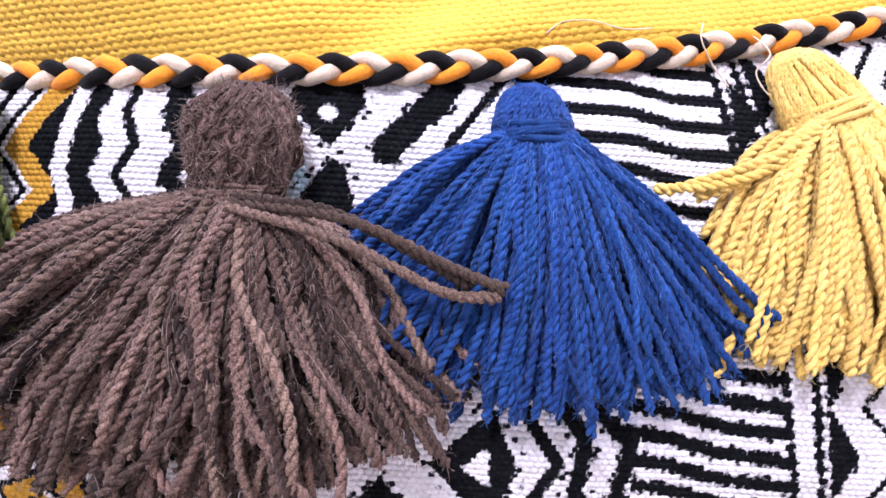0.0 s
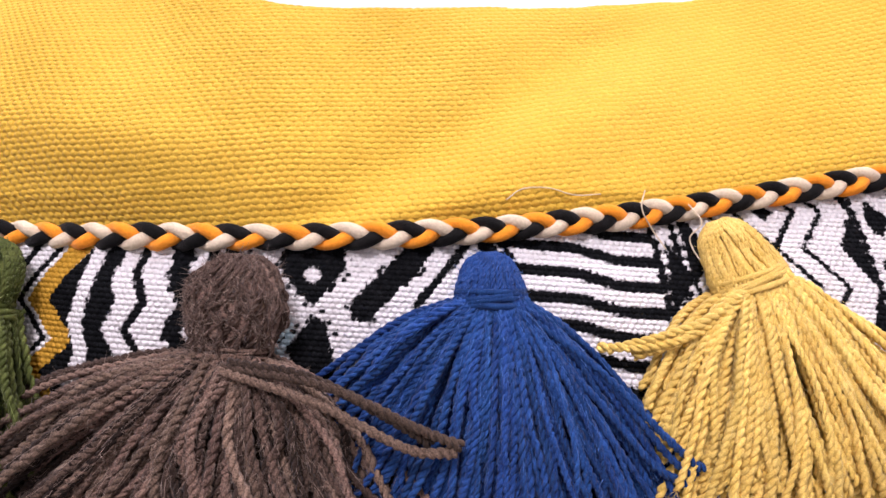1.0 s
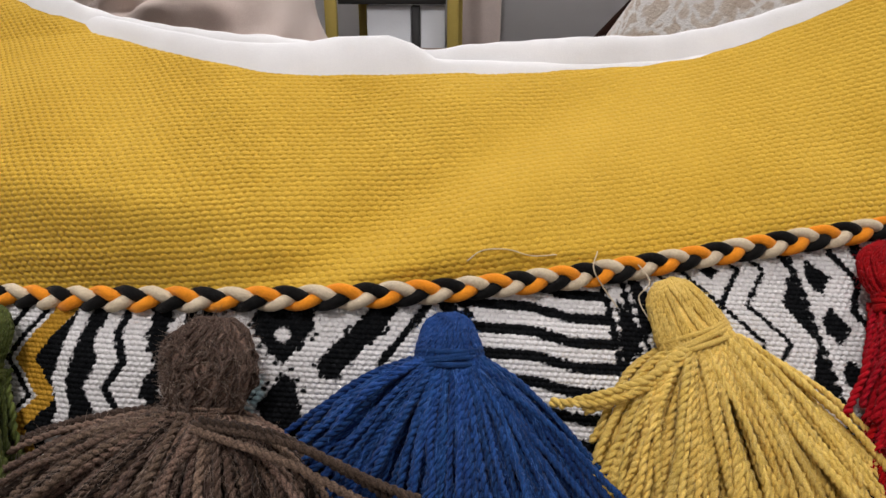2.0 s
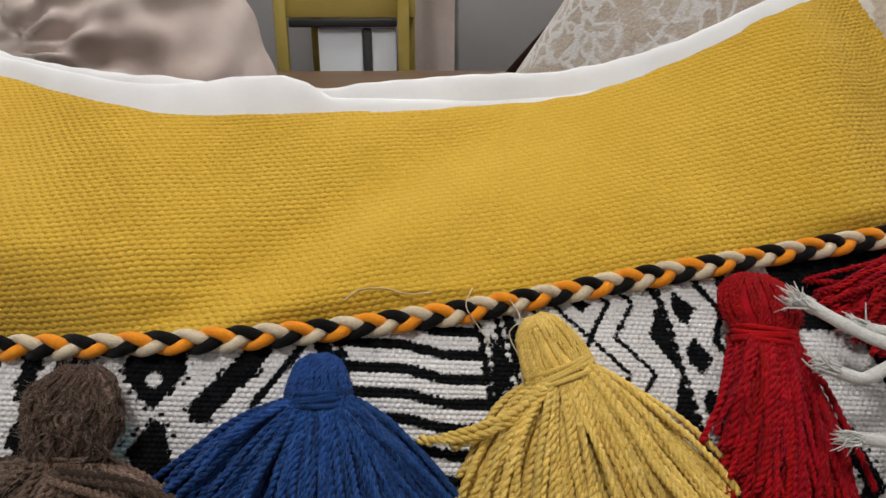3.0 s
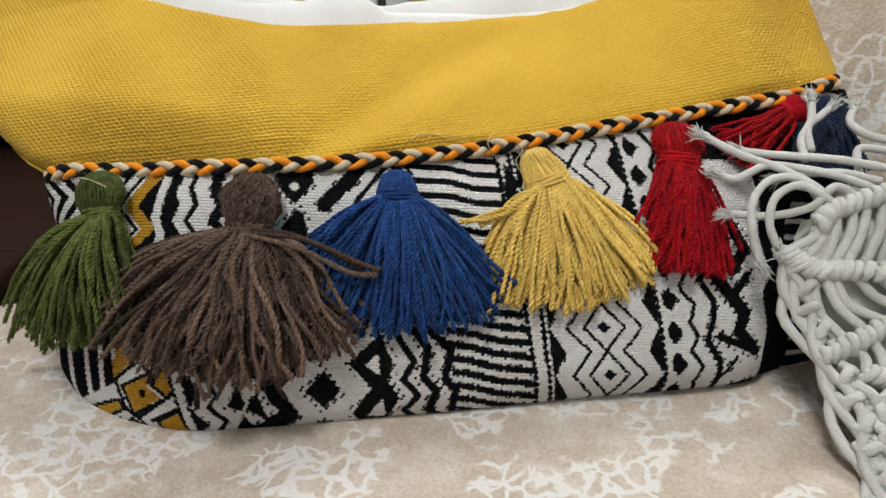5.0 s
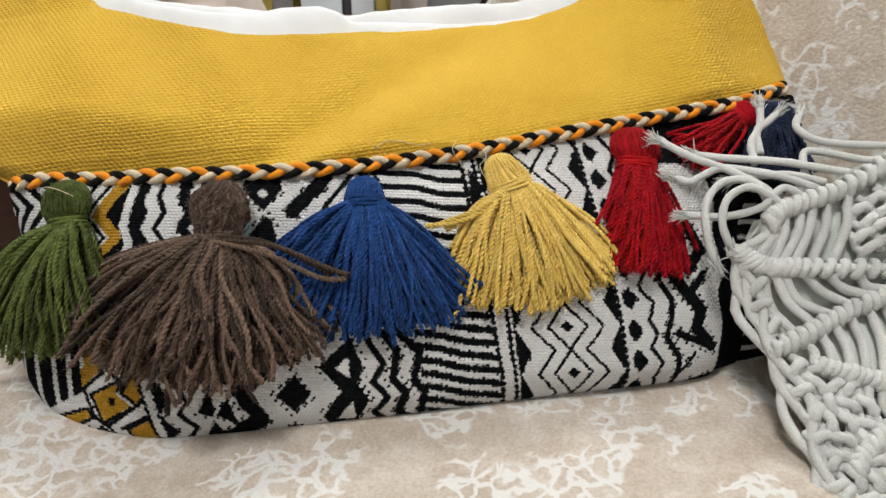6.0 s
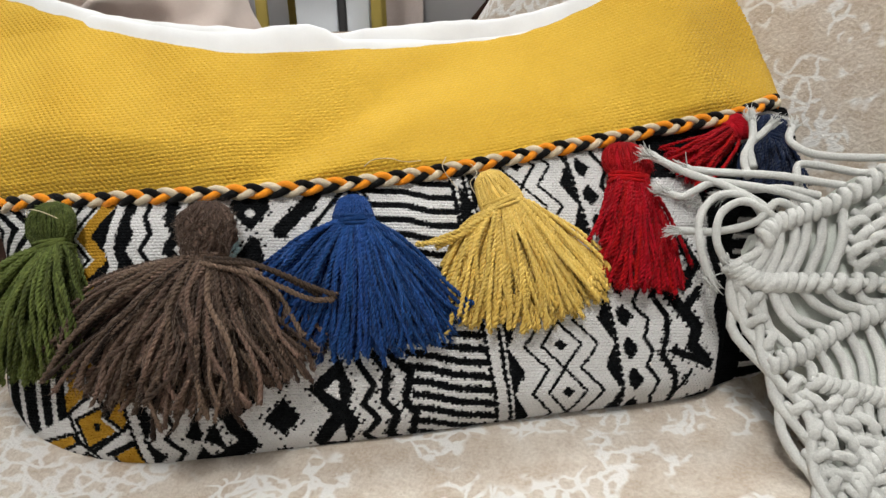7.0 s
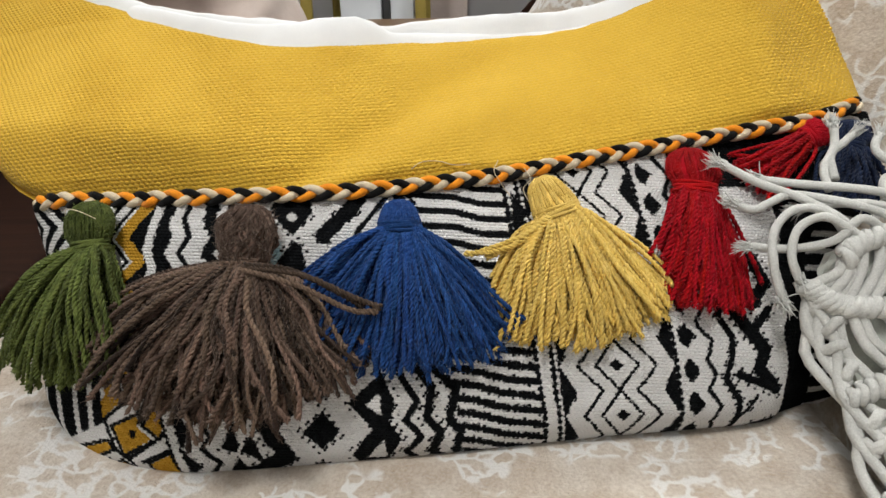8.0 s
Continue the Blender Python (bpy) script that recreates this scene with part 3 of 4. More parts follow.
def lower_panel():
    n, m = 330, 860
    f, t = np.meshgrid(np.linspace(0, 1, n), np.linspace(0, 1, m), indexing="ij")
    # past the right-hand edge the cloth turns back into the side of the bag
    front, back = np.minimum(t / 0.90, 1), np.clip((t - 0.90) / 0.10, 0, 1)
    u = bag_left(f) + (bag_right(f) - bag_left(f)) * front + 0.056 * np.sin(back * math.pi / 2)
    top = braid_v(u) - 0.001
    v = base_v(u) + (top - base_v(u)) * f
    w = depth(u, v) + np.where(t < 0.5, curl(front, 0.05, 0.016), curl(front, 0.075, 0.012)) + 0.050 * back
    e = np.clip(1 - f / 0.13, 0, 1)
    w = w + 0.022 * (1 - np.sqrt(np.maximum(1 - e * e, 0)))
    soft = smooth01(f / 0.2) * smooth01((1 - f) / 0.15)
    w = w + (0.0016 * wobble(u, v, 46, 1.0) - 0.0012 * np.exp(-(((v + 0.047 + 0.10 * u) / 0.006) ** 2)) * smooth01((u + 0.02) / 0.03)) * soft
    cw, ch = 0.0019, 0.0015
    line = v + 0.06 * u
    r = np.floor(line / ch)
    shift = 0.5 * np.mod(r, 2)
    w = w - 0.00045 * np.abs(np.cos(math.pi * (u / cw + shift))) ** 0.8 * np.abs(np.sin(math.pi * line / ch)) ** 0.8
    # the print takes on the weave: each thread crossing is inked as a whole, more or less
    along = u + 0.050 * back
    cu, cv = (np.round(along / cw + shift) - shift) * cw, (r + 0.5) * ch - 0.06 * u
    me = mesh_of("printed_panel", to_world(u, v, w).reshape(-1, 3), grid_faces(n, m), PRINT)
    crossing = np.mod(np.round(along / cw + shift) + 2 * r, 3) == 0
    grain = np.where(crossing, 0.0009 - np.hypot(along - cu, v - cv), -0.001)
    ink, och = print_values(0.55 * cu + 0.45 * along, 0.55 * cv + 0.45 * v, grain)
    wash = 4.0 * (1 - np.hypot((u + 0.0365) / 0.0045, (v - 0.0165) / 0.0065))
    for name, values in (("ink", ink), ("ochre", och), ("wash", wash), ("warp", along / cw), ("weft", line / ch)):
        at = me.attributes.new(name, "FLOAT", "POINT")
        at.data.foreach_set("value", values.ravel().astype(np.float32))
    return tagged(hang(new("printed_panel", me), bag), "off-white cotton panel block-printed with black and ochre zigzags")


def yellow_edges(f):
    left = -0.162 - 0.014 * np.sin(math.pi * np.clip(f / 0.5, 0, 1)) - 0.130 * np.maximum(f, 0) ** 0.85
    right = 0.2660 + 0.018 * f
    return left, right


def crease(u, v):
    """Soft folds in the canvas."""
    u = 0.04 + (u - 0.04) * (1 - 0.10 * np.clip((v - 0.05) / 0.09, 0, 1))
    v = 0.05 + (v - 0.05) * 0.87
    a = (v - 0.054) - 0.63 * (u - 0.010)
    b = (v - 0.115) - 0.25 * (u - 0.02)
    ridge = 0.0044 * np.exp(-((a / 0.016) ** 2)) * smooth01((u + 0.05) / 0.05) * smooth01((0.11 - u) / 0.06)
    dip = -0.0056 * np.exp(-(((a - 0.020) / 0.014) ** 2)) * smooth01((u + 0.09) / 0.08) * smooth01((0.10 - u) / 0.08)
    past = u - (0.200 - 0.20 * (v - 0.096))
    fold = 0.0034 * np.exp(-((past / 0.016) ** 2)) - 0.0100 * smooth01(past / 0.05) * smooth01((v - 0.075) / 0.04)
    return ridge + dip + fold + 0.0016 * np.exp(-((b / 0.010) ** 2)) * smooth01((u + 0.02) / 0.04) * smooth01((0.13 - u) / 0.05) + 0.0012 * wobble(u, v, 38, 3.0)


def yellow_depth(u, v, t, f):
    return depth(u, v) + curl(t, 0.045, 0.014) + 0.0025 * smooth01(1 - f / 0.12) + 0.024 * smooth01(1 - f / 0.36) * smooth01((0.0 - u) / 0.10) - crease(u, v) * smooth01(f / 0.1)


def upper_panel():
    n, m = 290, 1000
    f, t = np.meshgrid(np.linspace(0, 1, n), np.linspace(0, 1, m), indexing="ij")
    left, right = yellow_edges(f)
    u = left + (right - left) * t
    v = braid_v(u) + 0.001 + (rim_v(u) - braid_v(u) - 0.001) * f
    w = yellow_depth(u, v, t, f)
    cw, ch = 0.0031, 0.00192
    along = v - 0.70 * braid_v(u) - 0.05 * u + 0.0010 * wobble(u, v, 34, 7.0) + 0.00035 * wobble(u, v, 160, 2.0)
    warp, weft = (u + 0.0011 * wobble(u, v, 40, 4.0) + 0.0003 * wobble(u, v, 210, 6.0)) / cw, along / ch
    r = np.floor(weft)
    du = warp + 0.5 * np.mod(r, 2)
    du, dv = du - np.round(du), weft - r - 0.5
    weave = np.sqrt(np.clip(1 - 3.9 * du * du - 2.3 * dv * dv, 0, 1))
    worn = (0.50 + 0.50 * smooth01(0.55 + 0.75 * wobble(u, v, 42, 5.0))) * (0.40 + 0.60 * np.maximum(smooth01((0.07 - u) / 0.14), smooth01((u - 0.19) / 0.05)))
    w = w - 0.00105 * weave * worn * smooth01((1 - f) / 0.05)
    ob = part("canvas_panel", (to_world(u, v, w).reshape(-1, 3), grid_faces(n, m)), MUSTARD, bag, "mustard yellow coarsely woven canvas")
    for name, values in (("warp", warp), ("weft", weft)):
        at = ob.data.attributes.new(name, "FLOAT", "POINT")
        at.data.foreach_set("value", values.ravel().astype(np.float32))
    return ob


def band(us, low, high, back, thick, mat, name, label):
    """A folded strip of lining that stands along the rim: an upright loop in section."""
    n, m = 15, len(us)
    rows = []
    for k in range(n):
        a = k / (n - 1)
        rise = math.sin(math.pi * a) ** 0.55
        v = low + (high - low) * rise
        w = depth(us, low) - crease(us, low) + back + thick * (0.5 - 0.5 * math.cos(math.pi * a)) - 0.0010 + 0.0006 * wobble(us, v, 130, 2.0)
        rows.append(to_world(us, v, w))
    return part(name, (np.array(rows).reshape(-1, 3), grid_faces(n, m)), mat, bag, label)


def rim():
    us = np.linspace(-0.232, 0.276, 230)
    v = rim_v(us)
    hug = np.interp(us, (-0.195, -0.132, -0.09, -0.05, -0.03, 0.012, 0.03, 0.08, 0.13, 0.165, 0.262), (0.010, 0.0090, 0.0108, 0.0145, 0.0125, 0.0085, 0.0112, 0.0138, 0.0116, 0.0085, 0.0065))
    band(us, v - 0.0012, v + hug + 0.0006 * wobble(us, us, 120), 0.0012, 0.004, WHITE_LINING, "rim_facing", "white cotton facing folded over the rim")
    back = np.linspace(-0.19, 0.20, 200)
    high = rim_v(back) + np.interp(back, (-0.19, -0.06, -0.036, -0.026, -0.004, 0.006, 0.016, 0.05, 0.2), (0.004, 0.010, 0.0125, 0.0150, 0.0150, 0.0110, 0.004, 0.002, 0.0))
    band(back, rim_v(back) - 0.010, high, 0.006, 0.005, WHITE_LINING, "lining_fold", "white cotton lining bulging behind the rim")


def bag_back():
    """Gusset, back panel and bottom: closes the body behind the two front panels."""
    n, m = 40, 60
    f, t = np.meshgrid(np.linspace(0, 1, n), np.linspace(0, 1, m), indexing="ij")
    left = np.where(f < 0.55, bag_left(f / 0.55), yellow_edges((f - 0.55) / 0.45)[0])
    right = np.where(f < 0.55, bag_right(f / 0.55), yellow_edges((f - 0.55) / 0.45)[1])
    u = left + (right - left) * t
    bv, rv, lv = base_v(u), rim_v(u) - 0.004, braid_v(u)
    v = np.where(f < 0.55, bv + (lv - bv) * (f / 0.55), lv + (rv - lv) * ((f - 0.55) / 0.45))
    w = depth(u, v) + 0.028 + 0.022 * np.sin(math.pi * np.clip(t, 0, 1)) ** 0.5 * np.sin(math.pi * np.clip(0.1 + 0.9 * (1 - f), 0, 1)) ** 0.5
    part("back_panel", (to_world(u, v, w).reshape(-1, 3), grid_faces(n, m)[:, ::-1]), MUSTARD, bag)


def braid():
    """A flat plait of three cords, each of its own colour."""
    us = np.linspace(-0.162, 0.2605, 1500)
    pts_v = braid_v(us)
    run = np.concatenate([[0], np.cumsum(np.hypot(np.diff(us), np.diff(pts_v)))])
    holder = new("plaited_trim")
    tagged(hang(holder, bag), "plaited cord trim in orange, black and beige")
    slope = np.gradient(pts_v, us)
    pitch = 0.0241 - 0.0022 * smooth01((us + 0.01) / 0.06)
    turns = np.concatenate([[0], np.cumsum(2 * math.pi * np.diff(run) / pitch[1:])])
    turns = turns - np.interp(-0.0333, us, turns) + 0.75 * math.pi
    for k, name in enumerate(("orange", "beige", "black")):
        a = turns + k * 2 * math.pi / 3
        side = 0.0024 * np.sin(a) * (1 + 0.06 * np.sin(run * 90))
        out = 0.0034 - 0.00165 * np.sin(2 * a)
        t = (us + 0.162) / 0.4225
        w = depth(us, pts_v) + curl(t, 0.045, 0.014) + 0.003 * smooth01((-0.02 - us) / 0.10) - out
        path = to_world(us - side * slope, pts_v + side + 0.0004, w)
        fat = 0.00185 * (1 + 0.10 * np.cos(2 * a)) * (1 + 0.03 * np.sin(run * 300 + k))
        part(name + "_cord", tube(path, fat, 9), BRAID[name], holder)


lower_panel()
upper_panel()
bag_back()
rim()
braid()


# ---------------------------------------------------------------- tassels
def knob_profile(a, pear):
    """Half width of a tassel's head from its top (0) to the tie (1)."""
    top = math.sqrt(max(0.0, 1 - (1 - min(1, a / (0.32 if pear else 0.52) + 0.05)) ** 2))
    if pear:
        return top * (0.66 + 0.34 * smooth01(a / 0.9))
    return top * (1.0 - 0.26 * smooth01((a - 0.55) / 0.45))


def tassel(colour, head, neck, head_width, tips, label, count, rise, end_rise, strays=(), seed=1, layers=5, radius=0.00112, pear=False, mess=0.0035, hair=6, droop=0.28, tie_mat=None, ragged=0.16, wool=36, unruly=0.2):
    """head, neck: (u, v) of the top of the knob and of the tie; tips: the fan's lower outline from one side to the other."""
    rng = np.random.default_rng(seed)
    head, neck, tips = np.array(head), np.array(neck), np.array(tips, float)
    seg = np.concatenate([[0], np.cumsum(np.linalg.norm(np.diff(tips, axis=0), axis=1))])
    seg /= seg[-1]
    top = on_bag(head[0], head[1], 0.004)
    knot = thing("tassel", Vector(top.tolist()), label, "tassel", "yarn tassels along the bag")
    mat = YARN[colour]
    down = neck - head
    along = down / np.linalg.norm(down)
    across = np.array([-along[1], along[0]])
    if across @ (tips[-1] - tips[0]) < 0:
        across = -across
    hw = head_width / 2
    body = hw * 0.62

    def on_knob(a, b, extra=0.0):
        prof = knob_profile(a, pear)
        p = head + down * (a * 1.06 - 0.02) + across * (math.cos(b) * (hw * prof + extra))
        return on_bag(p[0], p[1], 0.001 + body + math.sin(b) * (body * prof + extra))

    rows, sides = 18, 22
    ring = np.array([on_knob(i / (rows - 1), 2 * math.pi * j / sides, -0.0006) for i in range(rows) for j in range(sides)])
    faces = [tuple(q) for q in grid_faces(rows, sides, True).tolist()] + [tuple(range(sides)), tuple(range((rows - 1) * sides, rows * sides))]
    crown = part("head", (ring, faces), mat, knot)
    wraps, fuzz = [], []

    def bristle(p0, spread):
        d = rng.normal(0, 1, 3) + spread
        d /= np.linalg.norm(d)
        bend = np.cross(d, rng.normal(0, 1, 3))
        bend /= np.linalg.norm(bend) + 1e-9
        side = np.cross(d, bend) * 0.00005
        ln = rng.uniform(0.001, 0.0050) * (1.2 if hair > 9 else 0.8)
        fuzz.append((p0, p0 + d * ln * 0.5 + bend * ln * 0.15, p0 + d * ln * 0.8 + bend * ln * rng.uniform(0.4, 0.8), side))

    toward = np.array(to_world(0, 0, -1.0) - to_world(0, 0, 0.0))
    for j in range(54):
        b = math.pi * ((j + 0.5) / 54 * 1.2 - 0.1)
        drift = rng.normal(0, 0.16 if hair < 10 else 1.1)
        line = np.array([on_knob(a, b + drift * a + rng.normal(0, 0.015 if hair < 10 else 0.10), rng.normal(0, 0.00012 if hair < 10 else 0.0007)) for a in np.linspace(0.0, 1.0, 9)])
        line = resampled(line, 36)
        wraps.append(twisted(line, 0.00062 * rng.uniform(0.8, 1.2), 0.0040, 2, 4, rng.uniform(0, 6)))
        for _ in range(hair * 2):
            bristle(line[rng.integers(1, 35)], toward * 0.35)
    part("head_yarn", joined(wraps), mat, crown, kind="stuff")
    line = []
    for b in np.linspace(0, 8 * math.pi, 110):
        p = neck + along * (0.0013 * (b / (2 * math.pi) - 2) + 0.0005 * math.sin(b * 1.7)) + across * (math.cos(b) * hw * (0.97 if pear else 0.78))
        line.append(on_bag(p[0], p[1], 0.001 + body + math.sin(b) * body * (1.0 if pear else 0.88)))
    part("tie", tube(np.array(line), 0.0009 if hair < 10 else 0.0005, 6), tie_mat or mat, knot)

    waves = rng.uniform(0, 2 * math.pi, (layers, 3))

    def groove(q, layer):
        """Strands lie in locks: neighbours are drawn together and leave gaps."""
        return mess * 0.55 * sum(math.sin(2 * math.pi * k * q + waves[layer, i]) for i, k in enumerate((3.2, 6.7, 10.9))) * (0.12 + 0.88 * math.sin(math.pi * q) ** 2)

    for layer in range(layers):
        share = layer / max(1, layers - 1)
        amount = count // layers
        for i in range(amount):
            q = np.clip((i + 0.5 + rng.uniform(-0.8, 0.8)) / amount, 0, 1)
            q = np.clip(0.5 + (q - 0.5) * (1.0 - 0.20 * share * rng.uniform(0.3, 1.3)), 0, 1)
            tip = np.array([np.interp(q, seg, tips[:, 0]), np.interp(q, seg, tips[:, 1])])
            reach = 1.0 - (ragged * share * rng.uniform(0.0, 1.0) ** 1.3 if rng.random() < 0.6 else 0.0) - abs(rng.normal(0, 0.045))
            bent = rng.normal(0, mess) * (1 + 0.7 * (rng.random() < 0.12))
            tip = neck + (tip - neck) * reach + across * bent + along * rng.normal(0, 0.0012)
            start = neck + across * ((q - 0.5) * 2 * hw * (0.85 if pear else 0.66)) + across * rng.normal(0, 0.0008)
            sway = groove(q, layer)
            tip = tip + across * sway * 1.1
            way = tip - start
            reachv = np.linalg.norm(way)
            mid = start + way * 0.45 - along * reachv * droop * abs(q - 0.5) * 2 + across * (rng.normal(0, mess * 0.7) + sway * 0.8)
            base_h = body * (0.35 + 1.45 * share)
            arch = 0.5 + 0.5 * math.sin(math.pi * q)
            high = rise * (0.2 + 0.8 * share) * arch + rng.normal(0, 0.0012) + 0.6 * groove(min(1.0, q + 0.17), layer)
            end_h = 0.0018 + end_rise * share * arch + abs(rng.normal(0, 0.0016))
            phase, swing, hook = rng.uniform(0, 6.28), rng.normal(0, mess * unruly), rng.normal(0, mess * 1.1)
            sag = abs(rng.normal(0, mess * unruly * 2.2))
            pts = []
            for a in np.linspace(0, 1, 9):
                p = (1 - a) ** 2 * start + 2 * a * (1 - a) * mid + a * a * tip
                p = p + across * (swing * math.sin(8 * a + phase) * a + hook * (0.25 + 0.75 * math.sin(math.pi * q)) * max(0.0, (a - 0.55) / 0.45) ** 2) + rng.normal(0, 0.00030, 2) * a + along * sag * a ** 3
                h = (1 - a) ** 2 * base_h + 2 * a * (1 - a) * (high * 1.25 + 0.002) + a * a * end_h + rng.normal(0, 0.0003) * a
                pts.append(on_bag(p[0], p[1], max(h, 0.0014)))
            path = resampled(pts, 70)
            shape = twisted(path, radius * rng.uniform(0.82, 1.12), 0.0044 * rng.uniform(0.85, 1.35), 2, 4, rng.uniform(0, 6), rng.uniform(0.2, 1.2))
            part("yarn_strand", shape, mat, knot)
            if share > 0.15:
                lie = path[2:] - path[:-2]
                for _ in range(wool):
                    j = int(rng.integers(3, 50))
                    k = int(min(67, j + rng.integers(3, 8)))
                    o1 = rng.normal(0, 1, 3)
                    o1 = o1 / np.linalg.norm(o1) * radius * 1.0
                    o2 = o1 * rng.uniform(0.9, 1.5) + rng.normal(0, 0.0004, 3)
                    p0, p2 = path[j] + o1, path[k] + o2
                    side = np.cross(lie[j], o1)
                    side *= 0.00005 / (np.linalg.norm(side) + 1e-9)
                    fuzz.append((p0, (p0 + p2) / 2 + (o1 + o2) * 0.12, p2, side))
                for _ in range(hair * 2):
                    bristle(path[rng.integers(4, 69)], toward * 0.5)
            for _ in range(5):
                bristle(path[-1], (path[-1] - path[-8]) * 120)
    for line in strays:
        pts = [on_bag(p[0], p[1], p[2]) for p in line]
        part("yarn_strand", twisted(resampled(pts, 96), radius, 0.0046, 2, 5, 0.4, 0.8), mat, knot)
    verts, faces = [], []
    for a, b, c, side in fuzz:
        k = len(verts)
        verts += [a - side, a + side, b - side, b + side, c]
        faces += [(k, k + 1, k + 3, k + 2), (k + 2, k + 3, k + 4)]
    part("fuzz", (np.array(verts), faces), FIBRE[colour], knot, kind="stuff")
    return knot


tassel("brown", (-0.0450, 0.0375), (-0.0462, 0.0118), 0.0250,
       ((-0.1150, -0.006), (-0.1190, -0.0190), (-0.092, -0.047), (-0.0562, -0.0560), (-0.033, -0.0520), (0.0010, -0.0350), (0.0040, -0.0220)),
       "large brown wool tassel with loose plied strands below the plaited trim", 350, 0.021, 0.024,
       strays=(((-0.046, 0.010, 0.018), (-0.020, 0.006, 0.022), (0.002, -0.004, 0.020), (0.0135, -0.0088, 0.0185)),
               ((-0.046, 0.009, 0.019), (-0.022, 0.002, 0.022), (0.000, -0.009, 0.020), (0.0120, -0.0104, 0.0180)),
               ((-0.044, 0.011, 0.018), (-0.024, 0.008, 0.021), (-0.006, -0.001, 0.020), (0.0060, -0.0085, 0.0175))), seed=3, mess=0.0052, hair=24, droop=0.16, ragged=0.50, radius=0.00130, wool=60, layers=7, unruly=0.50)
tassel("blue", (0.0208, 0.0395), (0.0214, 0.0268), 0.0190,
       ((-0.0212, 0.0090), (-0.0185, -0.0010), (-0.008, -0.020), (0.0034, -0.036), (0.0342, -0.0365), (0.0560, -0.0335), (0.0690, -0.0240), (0.0770, -0.0165)),
       "royal blue wool tassel fanned over the printed cotton", 290, 0.014, 0.009,
       strays=(((0.026, 0.026, 0.010), (0.048, 0.010, 0.013), (0.066, -0.008, 0.012), (0.0755, -0.0160, 0.009)),
               ((0.027, 0.025, 0.009), (0.050, 0.007, 0.012), (0.066, -0.012, 0.011), (0.0740, -0.0180, 0.008)),
               ((0.024, 0.025, 0.010), (0.046, 0.004, 0.013), (0.062, -0.014, 0.011), (0.0720, -0.0200, 0.008))), seed=5, pear=True, mess=0.0036, hair=4, droop=0.19)
tassel("yellow", (0.0880, 0.0500), (0.0945, 0.0325), 0.0220,
       ((0.0630, 0.0060), (0.0660, -0.0080), (0.0764, -0.0255), (0.0950, -0.0275), (0.113, -0.0270), (0.1320, -0.0190), (0.1475, -0.0030)),
       "straw yellow wool tassel fanned over the printed cotton", 200, 0.013, 0.006,
       strays=(((0.093, 0.033, 0.012), (0.078, 0.020, 0.013), (0.064, 0.0150, 0.010), (0.0505, 0.0142, 0.005)),
               ((0.094, 0.033, 0.013), (0.080, 0.023, 0.014), (0.066, 0.0175, 0.011), (0.0530, 0.0138, 0.006)),
               ((0.092, 0.032, 0.013), (0.078, 0.022, 0.014), (0.070, 0.0160, 0.011), (0.0600, 0.0120, 0.006))), seed=7, pear=True, radius=0.00126, mess=0.0032, hair=3, droop=0.24, ragged=0.10)
tassel("red", (0.1625, 0.0625), (0.1600, 0.0425), 0.0250,
       ((0.1450, 0.0200), (0.1440, 0.0020), (0.1470, -0.0100), (0.1610, -0.0130), (0.1750, -0.0140), (0.1800, -0.0070)),
       "deep red wool tassel hanging beside white fringe", 210, 0.012, 0.006, seed=9, mess=0.0030, hair=9, droop=0.18, ragged=0.12)
tassel("green", (-0.1215, 0.0420), (-0.1195, 0.0215), 0.0250,
       ((-0.1720, 0.0060), (-0.1780, -0.0120), (-0.1620, -0.0340), (-0.1380, -0.0400), (-0.1150, -0.0370), (-0.1030, -0.0280), (-0.0995, -0.0120)),
       "olive green wool tassel at the corner of the bag", 230, 0.025, 0.019, seed=11, mess=0.0042, hair=6, droop=0.18)
tassel("red", (0.2330, 0.0740), (0.2240, 0.0690), 0.0140,
       ((0.1850, 0.0530), (0.1870, 0.0490), (0.1900, 0.0455), (0.1950, 0.0430)),
       "deep red wool tassel turned sideways under white fringe", 60, 0.010, 0.006, seed=13, hair=2)
tassel("navy", (0.2480, 0.0760), (0.2440, 0.0640), 0.0170,
       ((0.2230, 0.0420), (0.2300, 0.0340), (0.2420, 0.0300), (0.2520, 0.0360)),
       "dark navy wool tassel half hidden under white fringe", 60, 0.010, 0.006, seed=15, hair=2)


# ---------------------------------------------------------------- sofa
def seat_height(x, y):
    fall = 0.11 * smooth01((x - 0.220 - 0.04 * (0.06 - y)) / 0.050) * smooth01((0.17 - y) / 0.05)
    return -fall + 0.4515 + 0.046 * (np.clip(x, -0.3, 0.5) + 0.05) + 0.015 * smooth01((-0.07 - x) / 0.10) + 0.0012 * wobble(x, y, 30)


